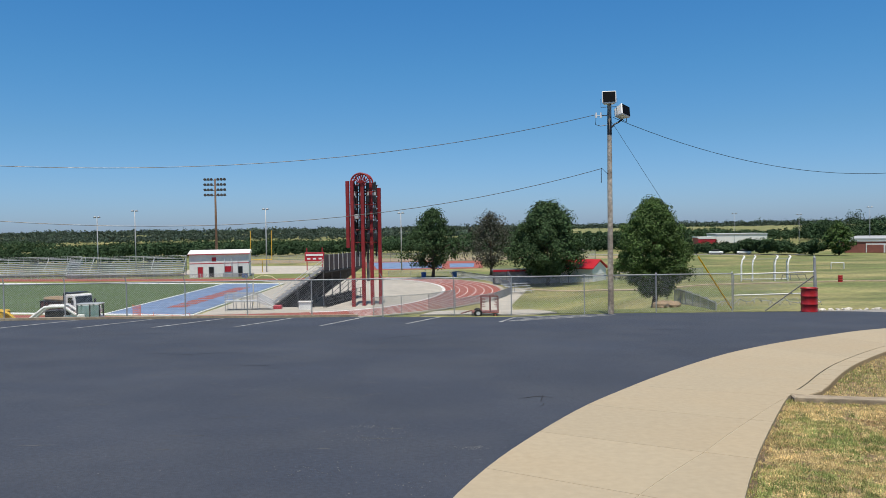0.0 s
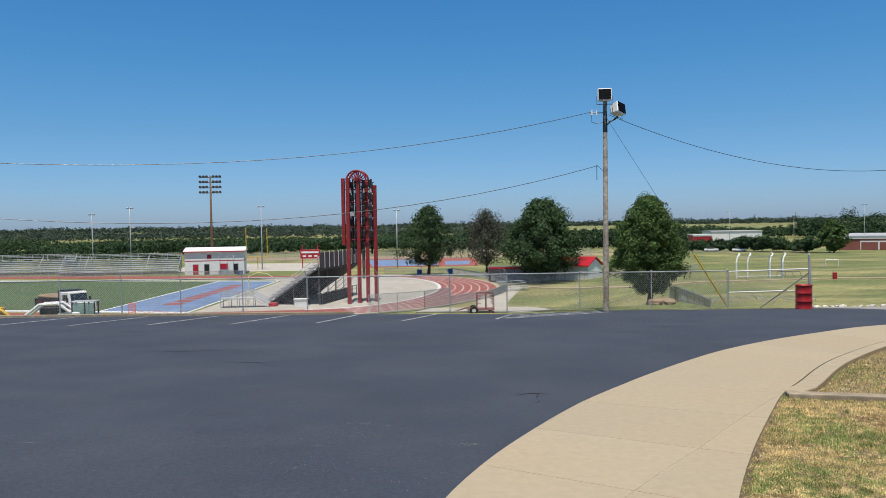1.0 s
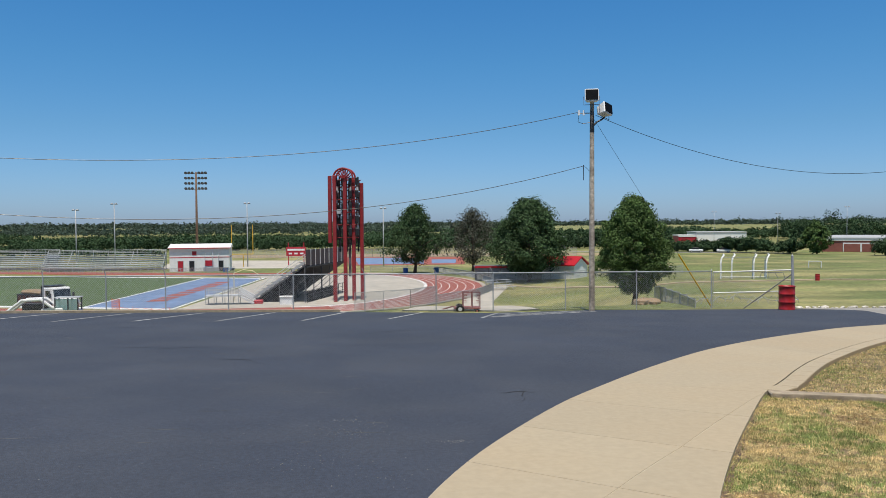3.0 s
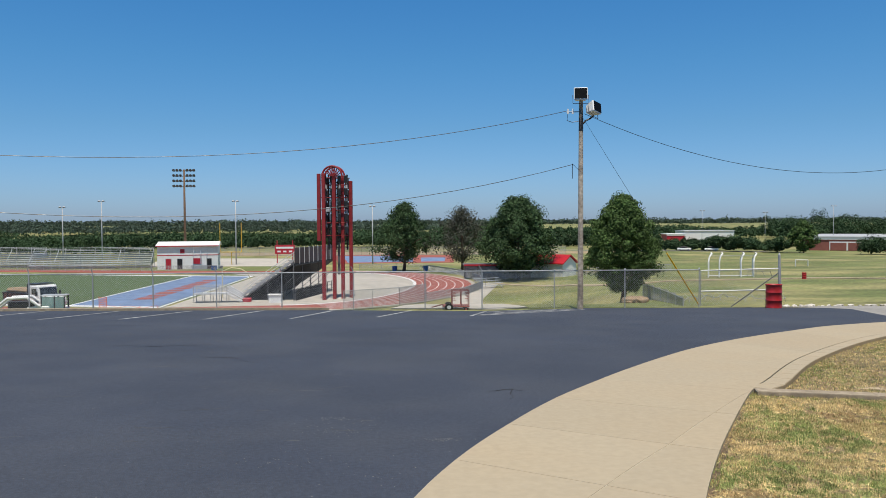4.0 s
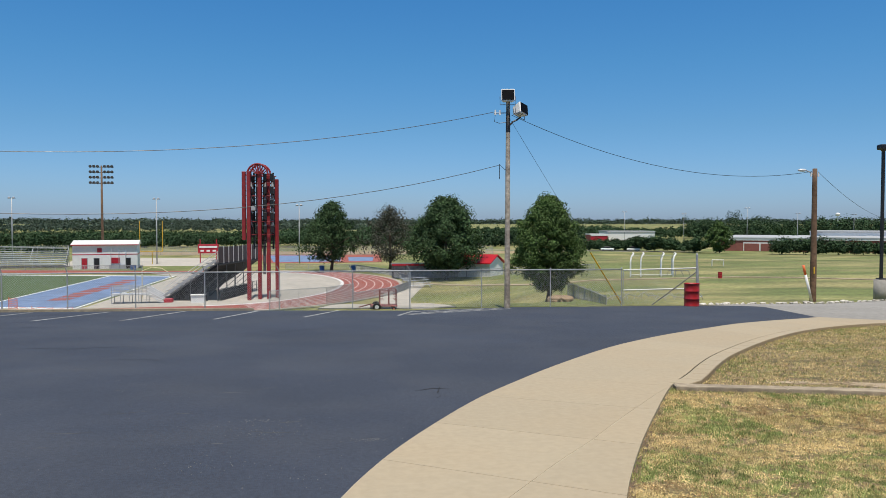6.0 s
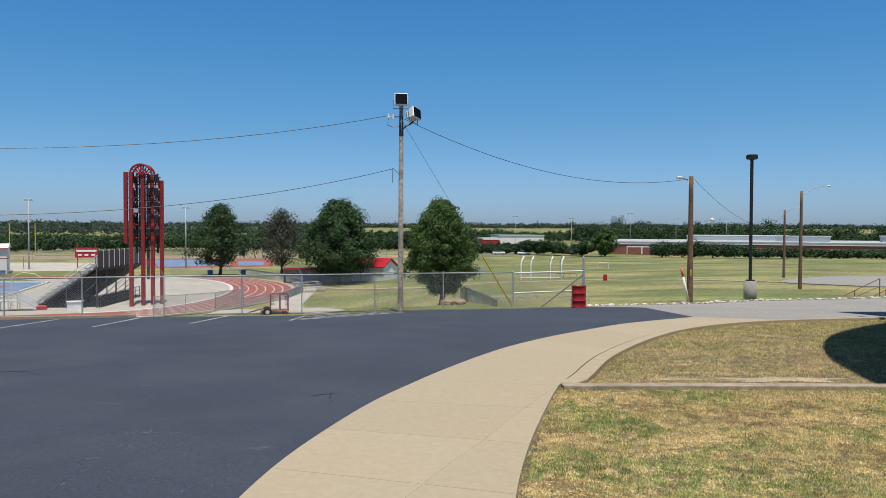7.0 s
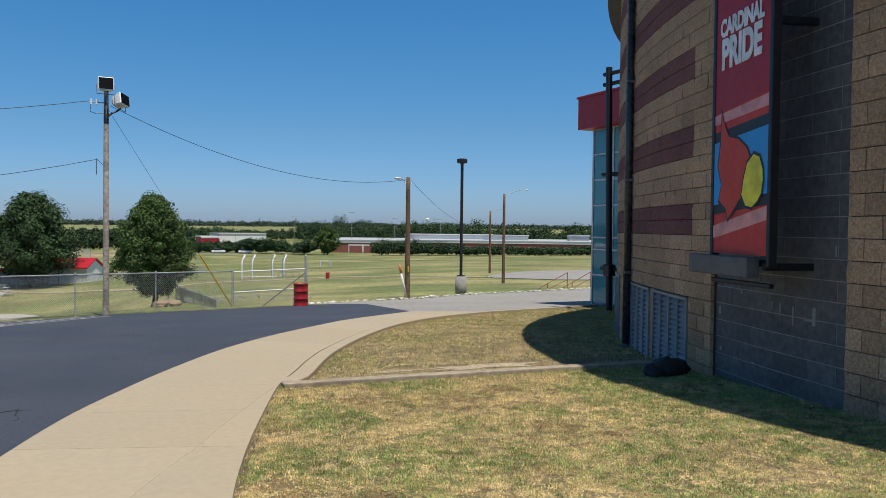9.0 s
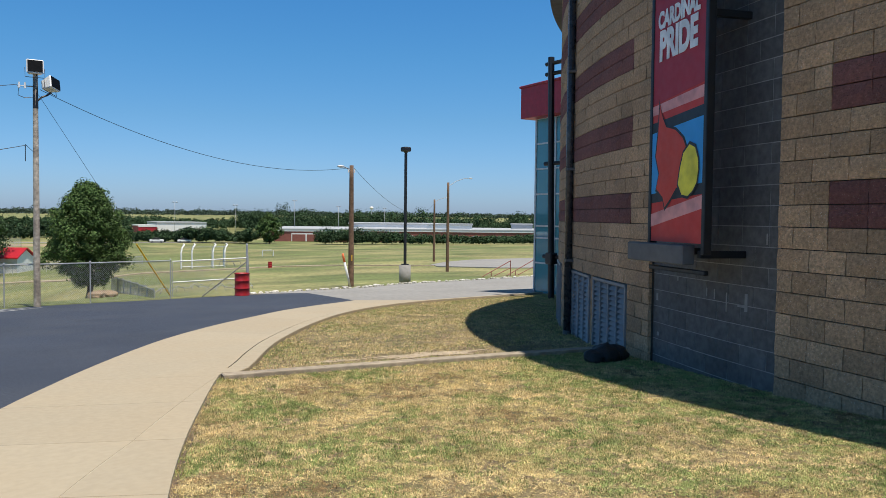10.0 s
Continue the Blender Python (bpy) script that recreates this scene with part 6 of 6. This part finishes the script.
# goal posts
for x, y, dz in ((-44.0, 184.0, 10.0),):
    g = thing("goal_post", pose(x, y, FIELD), "yellow football goal post with tall uprights", "goal post")
    part("stem", rod((0, 0.8, 0), (0, 0.8, 2.2), 0.09), M["yellow"], g)
    part("gooseneck", tube([(0, 0.8, 2.2), (0, 0.7, 2.8), (0, 0, 3.05)], 0.09), M["yellow"], g)
    part("crossbar", rod((-2.5, 0, 3.05), (2.5, 0, 3.05), 0.08), M["yellow"], g)
    for s in (-2.5, 2.5):
        part("upright", rod((s, 0, 3.05), (s, 0, dz), 0.08), M["yellow"], g)
hoop = thing("goal_hoop", pose(-24.3, 100.0, FIELD), "pale yellow bent goal pad frame", "goal frame")
part("tube", tube([(-0.8, 0, 0), (-0.8, 0, 3.5), (0.4, 0, 3.95), (1.6, 0, 3.8), (2.4, 0, 3.3), (2.9, 0, 2.4)], 0.05, 8), M["cream"], hoop)
part("post", rod((-0.8, 0.05, 0), (-0.8, 0.05, 3.2), 0.07), M["white"], hoop)
sb = thing("scoreboard", pose(-32.3, 190.0, FIELD), "small red and white scoreboard on posts", "scoreboard")
part("panel", box(4.8, 0.4, 2.2, (0, 0, 2.3), bevel=0.04), M["red"], sb)
part("score_bar", box(4.2, 0.06, 0.45, (0, -0.22, 3.6)), M["white"], sb)
for x in (-1.4, 0, 1.4):
    part("score_bar", box(0.8, 0.06, 0.4, (x, -0.22, 2.7)), M["white"], sb)
for x in (-1.9, 1.9):
    part("post", rod((x, 0, 0), (x, 0, 5.6), 0.12), M["red"], sb)
for x in (-4.4, 1.7):
    b = thing("recycling_bin", pose(x, 152.5, FIELD), "blue plastic bin by the track", "bin")
    part("body", rod((0, 0, 0), (0, 0, 1.1), 0.45, 0.5, 12), M["bluebin"], b)
    part("lid", rod((0, 0, 1.1), (0, 0, 1.2), 0.52, 0.4, 12), M["bluebin"], b)

# low chain-link fences round the track and sports field
low = thing("track_fence", Matrix(), "low chain-link fence round the track", "fence", kind="structure")


def low_fence(pts, h, step, parent, m="steel"):
    for a, b in zip(pts, pts[1:]):
        n = max(1, int(math.hypot(b[0] - a[0], b[1] - a[1]) / step))
        for k in range(n + 1):
            x, y = a[0] + (b[0] - a[0]) * k / n, a[1] + (b[1] - a[1]) * k / n
            part("post", rod((x, y, ground(x, y) - 0.1), (x, y, ground(x, y) + h), 0.04, seg=6), M[m], parent)
        part("rail", rod((*a, ground(*a) + h), (*b, ground(*b) + h), 0.035, seg=6), M[m], parent)
        mesh_between("wire_mesh", a, b, h - 0.05, 0.05, parent, 0.16, 0.013)


low_fence([(-8.0, 84.0), (-2.0, 88.0), (1.1, 93.0)], 2.2, 3.0, low)
low_fence([(1.1, 93.0), (6.3, 101.0), (9.6, 112.0), (10.2, 124.0), (8.0, 140.0), (2.0, 158.0), (-12.0, 161.0)], 1.1, 4.0, low)
low_fence([(-105, 168), (-62, 160), (-40, 160)], 1.1, 5.0, low)
low_fence([(10.5, 128.5), (40, 120.0)], 1.2, 4.0, low)
low_fence([(-60, 236), (45, 232)], 2.6, 6.0, low, "dgrey")
bl = thing("small_bleachers", pose(11.0, 112.0, ground(11, 112), 0, 0, 30), "small aluminium bleacher bench on the grass", "bleachers")
for k in range(4):
    part("plank", box(4.5, 0.3, 0.05, (0, k * 0.55, 0.4 + k * 0.32)), M["alu"], bl)
for x in (-1.9, 0, 1.9):
    part("frame", rod((x, 0, 0), (x, 1.8, 1.4), 0.05), M["steel"], bl)
    part("leg", rod((x, 1.8, 0), (x, 1.8, 1.4), 0.05), M["steel"], bl)

# batting cage and goals on the grass
bc = thing("batting_cage", pose(37.7, 91.0, ground(37.7, 91.0), 0, 0, -6), "white hooped batting cage frame", "batting cage")
for x, y in ((-2.7, 0), (-1.3, 0.4), (1.2, 0.2), (2.6, 0)):
    part("hoop", tube([(x, y, 0), (x, y, 1.9), (x + 0.18, y + 0.2, 2.5), (x + 0.6, y + 0.8, 2.85), (x + 0.9, y + 2.2, 2.9), (x + 0.9, y + 3.2, 2.2), (x + 0.9, y + 3.3, 0)], 0.09, 8), M["white"], bc)
part("rail", rod((-2.7, 0, 0.25), (2.6, 0, 0.25), 0.05), M["white"], bc)
part("rail", rod((-2.4, 0.3, 2.6), (2.8, 0.3, 2.6), 0.03), M["steel"], bc)
fr = thing("folding_frame", pose(40.8, 90.5, ground(40.8, 90.5)), "low bent metal frame lying on the grass", "frame")
part("rail", tube([(-1.4, 0, 0.1), (-1.2, 0, 0.75), (1.4, 0, 0.7), (1.6, 0, 0.1)], 0.04), M["dgrey"], fr)
part("rail", tube([(-0.5, -0.4, 0.1), (-0.3, 0, 0.75), (0.4, 0, 0.7), (0.6, -0.4, 0.1)], 0.04), M["dgrey"], fr)
sg = thing("soccer_goal", pose(67.5, 133.0, ground(67.5, 133.0), 0, 0, -20), "white soccer goal frame on the playing field", "goal")
for s in (-1.0, 1.0):
    part("post", rod((s, 0, 0), (s, 0, 1.15), 0.07), M["white"], sg)
    part("stay", rod((s, 0, 1.1), (s, 0.9, 0.05), 0.04), M["white"], sg)
part("crossbar", rod((-1.0, 0, 1.12), (1.0, 0, 1.12), 0.07), M["white"], sg)

# handrails by the steps at the drive
for off in (0, 2.6):
    hr = thing("handrail", pose(37.6 + off, 38.6 + off * 0.1, ground(37.6 + off, 38.6) - 0.1, 0, 0, -2), "rust-brown sloping pipe handrail", "handrail", "handrails by the steps")
    part("rail", rod((-2.0, 0, 0.0), (0.9, 0, 1.15), 0.03), M["rust"], hr)
    part("rail", rod((-1.0, 0, 0.0), (0.9, 0, 0.65), 0.025), M["rust"], hr)
    for x, z in ((-0.9, 0.42), (0.9, 1.15)):
        part("post", rod((x, 0, -0.2), (x, 0, z), 0.03), M["rust"], hr)

# ---- vehicles at the foot of the bank ----


def wheel_set(t, spots, r, w=0.3):
    for x, y in spots:
        own = bmesh.new()
        bmesh.ops.create_cone(own, cap_ends=True, segments=22, radius1=r, radius2=r, depth=w, matrix=pose(x, y, r, 90))
        bmesh.ops.bevel(own, geom=own.edges[:], offset=0.04, segments=1, affect='EDGES')
        wh = part("wheel", own, M["rubber"], t)
        part("rim", rod((x, y - w / 2 - 0.02, r), (x, y + w / 2 + 0.02, r), r * 0.5, seg=14), M["alu"], wh)


truck = thing("dump_truck", pose(-41.4, 85.0, FIELD, 0, 0, -32), "white dump truck with a brown loaded bed", "truck")
part("chassis", box(8.2, 0.9, 0.3, (0, 0, 0.7)), M["black"], truck)
part("bed", box(4.4, 2.3, 1.0, (-2.2, 0, 1.15), bevel=0.05), M["bed_rust"], truck, "rust-brown steel bed")
for k in range(6):
    for s_ in (-1, 1):
        part("bed_rib", box(0.12, 0.1, 1.0, (-4.2 + k * 0.8, s_ * 1.19, 1.15), bevel=0.02), M["black"], truck)
for s_ in (-1, 1):
    part("headlight", box(0.06, 0.3, 0.25, (4.07, s_ * 0.75, 1.25), bevel=0.03), M["alu"], truck)
    part("exhaust", rod((0.2, s_ * 1.0, 1.2), (0.2, s_ * 1.0, 3.3), 0.07), M["black"], truck) if s_ < 0 else None
    part("fender", box(1.2, 0.45, 0.16, (3.0, s_ * 1.0, 1.02), bevel=0.07), M["white"], truck)
part("bed_rim", box(4.5, 2.4, 0.12, (-2.2, 0, 2.1), bevel=0.03), M["black"], truck)
own = box(3.8, 1.9, 0.5, (-2.3, 0, 2.15), bevel=0.2)
part("load", own, M["tan"], truck)
part("headboard", box(0.15, 2.3, 1.3, (0.15, 0, 1.95), bevel=0.03), M["black"], truck)
part("cab_guard", box(1.3, 2.1, 0.08, (0.75, 0, 3.2), bevel=0.03), M["black"], truck)
own = box(2.0, 2.2, 2.0, (1.35, 0, 1.1), bevel=0.12)
for v in own.verts:
    if v.co.z > 2.5 and v.co.x > 1.5:
        v.co.x -= 0.35
part("cab", own, M["white"], truck)
own = box(0.06, 1.9, 0.85, (2.25, 0, 2.05), (0, -14, 0))
part("windscreen", own, M["darkglass"], truck)
for s in (-1, 1):
    part("side_window", box(0.85, 0.05, 0.6, (1.3, s * 1.09, 2.15)), M["darkglass"], truck)
    part("mirror", box(0.1, 0.25, 0.5, (2.1, s * 1.35, 2.0), bevel=0.03), M["black"], truck)
own = box(1.9, 1.8, 1.0, (3.1, 0, 0.95), bevel=0.18)
part("hood", own, M["white"], truck)
part("grille", box(0.06, 1.2, 0.7, (4.06, 0, 1.05)), M["alu"], truck)
part("bumper", box(0.2, 2.2, 0.3, (4.1, 0, 0.55), bevel=0.04), M["alu"], truck)
wheel_set(truck, [(3.0, -1.0), (3.0, 1.0), (-1.6, -1.0), (-1.6, 1.0), (-3.0, -1.0), (-3.0, 1.0)], 0.5)
exc = thing("mini_excavator", pose(-38.6, 80.0, FIELD, 0, 0, 8), "white compact loader with a glazed cab and folded arm", "loader")
for y in (-0.8, 0.8):
    own = box(2.6, 0.4, 0.6, (0, y, 0), bevel=0.18)
    part("track", own, M["rubber"], exc)
part("body", box(2.2, 1.6, 0.8, (0, 0, 0.55), bevel=0.12), M["white"], exc)
for x in (0.3, 1.55, 2.5):
    for y in (-0.7, 0.6):
        part("cab_post", box(0.12, 0.12, 1.45, (x, y, 0.9)), M["black"], exc)
part("cab_roof", box(2.5, 1.6, 0.1, (1.4, 0, 2.3), bevel=0.04), M["louvre"], exc)
for x0, x1 in ((0.35, 1.5), (1.6, 2.45)):
    part("cab_window", box(x1 - x0, 0.04, 1.25, ((x0 + x1) / 2, -0.7, 0.98)), M["cabglass"], exc)
part("cab_base", box(2.3, 1.4, 0.3, (1.4, 0, 0.7), bevel=0.04), M["white"], exc)
part("arm", tube([(0.2, -0.9, 1.3), (-1.0, -0.9, 2.2), (-2.8, -0.9, 2.15), (-4.4, -0.9, 0.9)], 0.16, 8), M["white"], exc, "white folded loader arm")
part("arm", tube([(0.2, 0.7, 1.3), (-1.0, 0.7, 2.2), (-2.8, 0.7, 2.15), (-4.4, 0.7, 0.9)], 0.16, 8), M["white"], exc)
part("engine_cover", box(2.6, 1.3, 0.9, (-1.6, -0.1, 0.9), bevel=0.15), M["black"], exc)
yl = thing("yellow_machine", pose(-47.3, 80.5, FIELD), "yellow compact machine beside the truck", "machine")
part("body", box(2.4, 1.4, 1.3, (0, 0, 0.5), bevel=0.12), M["yellow"], yl)
part("cab", box(1.2, 1.3, 1.0, (-0.6, 0, 1.8), bevel=0.1), M["dgrey"], yl)
part("boom", tube([(0.6, -0.6, 1.8), (1.6, -0.6, 1.5), (2.3, -0.6, 0.9)], 0.16), M["yellow"], yl)
wheel_set(yl, [(-0.8, -0.7), (0.8, -0.7), (-0.8, 0.7), (0.8, 0.7)], 0.4)
net = thing("safety_netting", Matrix(), "sagging orange plastic safety netting on stakes", "netting")
for x, h in ((-33.7, 2.0), (-32.9, 1.9), (-31.5, 1.1), (-29.5, 0.9), (-27.6, 0.9)):
    part("stake", rod((x, 82.5, FIELD), (x, 82.5, FIELD + h), 0.035), M["orange"], net)
for k in range(7):
    z = 0.4 + 0.24 * k
    part("strand", tube([(-33.7 + j * 0.1, 82.5, FIELD + z - 0.05 * math.sin(j * 0.6)) for j in range(9)], 0.022), M["orange"], net)
for k in range(1, 8):
    part("strand", rod((-33.7 + k * 0.1, 82.5, FIELD + 0.4), (-33.7 + k * 0.1, 82.5, FIELD + 1.85), 0.018), M["orange"], net)
for z in (0.55, 0.8):
    part("strand", tube([(-32.9 + j * 0.265, 82.5, FIELD + z - 0.10 * math.sin(j * 0.55) + (0.2 if j < 4 else 0)) for j in range(21)], 0.020), M["orange"], net)

# ---- school and far buildings ----


def far_block(name, a, b, depth, h, z, wall, roof, label, band=True, windows=0, lift=0.0):
    """A long flat-roofed building between two plan points."""
    d = Vector((b[0] - a[0], b[1] - a[1]))
    t = thing(name, pose((a[0] + b[0]) / 2, (a[1] + b[1]) / 2, z, 0, 0, math.degrees(math.atan2(d.y, d.x))), label, "building")
    w = d.length
    part("wall", box(w, depth, h, (0, depth / 2, 0)), wall, t)
    part("roof", box(w + 0.6, depth + 0.6, 0.5, (0, depth / 2, h), bevel=0.05), roof, t)
    if band:
        part("fascia", box(w + 0.2, 0.2, 0.55, (0, -0.12, h - 0.55)), M["white"], t)
    for k in range(windows):
        x = -w / 2 + w * (k + 0.5) / windows
        win = part("window", box(w / windows * 0.45, 0.12, 1.4, (x, -0.05, 1.2)), M["carglass"], t)
        part("window_frame", box(w / windows * 0.45 + 0.25, 0.08, 1.65, (x, -0.03, 1.07)), M["white"], win)
    return t


sc = far_block("school_wing", (129, 253), (152, 238), 60, 4.4, FIELD - 0.2, M["brick"], M["roofgrey"], "long red-brick school wing with a pale roof", True, 0)
own = box(10.5, 0.15, 2.9, (-1.0, -0.12, 0.3))
part("white_frame", own, M["white"], sc)
for x in (-3.6, 1.6):
    part("brick_panel", box(4.7, 0.15, 2.5, (x, -0.2, 0.3)), M["brick"], sc)
far_block("school_wing", (154, 240), (236, 170), 50, 4.6, FIELD - 0.2, M["brick"], M["roofgrey"], "long red-brick school with windows and white fascia", True, 22)
far_block("school_hall", (168, 262), (196, 240), 30, 6.2, FIELD, M["white"], M["roofgrey"], "pale taller school hall behind the wing", False, 0)
far_block("roof_unit", (212, 214), (218, 209), 6, 6.6, FIELD, M["louvre"], M["roofgrey"], "grey plant box on the school roof", False)
far_block("school_hall", (178, 224), (190, 213), 14, 6.4, FIELD, M["white"], M["roofgrey"], "pale raised hall on the school roof line", False, 0)
far_block("school_wing", (214, 196), (240, 172), 20, 5.6, FIELD - 0.2, M["brick"], M["white"], "red-brick school end with a white parapet", True, 6)
far_block("warehouse", (143, 408), (168, 404), 30, 4.7, FIELD, M["white"], M["roofgrey"], "white far-off warehouse with a flat roof", False)
far_block("red_store", (130, 398), (139, 397), 14, 3.3, FIELD, M["red"], M["white"], "red and white far store", True)
far_block("house", (50, 330), (58, 328), 8, 4.0, FIELD, M["white"], M["roofgrey"], "far pale house among trees", False, 3)
wt = thing("water_tower", pose(450, 660, ground(450, 660)), "small white water tower on the skyline", "water tower")
part("stem", rod((0, 0, 0), (0, 0, 12.8), 0.6, 0.4, 12), M["white"], wt)
own = bmesh.new()
bmesh.ops.create_icosphere(own, subdivisions=2, radius=1, matrix=pose(0, 0, 14) @ Matrix.Diagonal((2.1, 2.1, 1.6, 1)))
part("tank", own, M["white"], wt, smooth=True)
sheet("far_road", [(50, 268), (88, 252), (112, 240), (113, 243), (89, 256), (50, 273)], 0.05, M["road"], "far pale road beyond the field", "road", step=8.0)


def car(x, y, rot):
    t = thing("parked_car", pose(x, y, ground(x, y) + 0.05, 0, 0, rot), "white saloon car on the far road", "car", "cars on the far road")
    own = box(4.4, 1.75, 0.65, (0, 0, 0.35), bevel=0.15)
    part("body", own, M["white"], t)
    own = box(2.5, 1.6, 0.6, (-0.2, 0, 0.98), bevel=0.1)
    for v in own.verts:
        if v.co.z > 1.3:
            v.co.x *= 0.72
    part("cabin", own, M["black"], t)
    wheel_set(t, [(-1.4, -0.8), (1.4, -0.8), (-1.4, 0.8), (1.4, 0.8)], 0.32, 0.2)


car(88.8, 253.8, -24)
car(96.5, 249.8, -24)

# ---- wall blocks, last ----
lay_blocks()
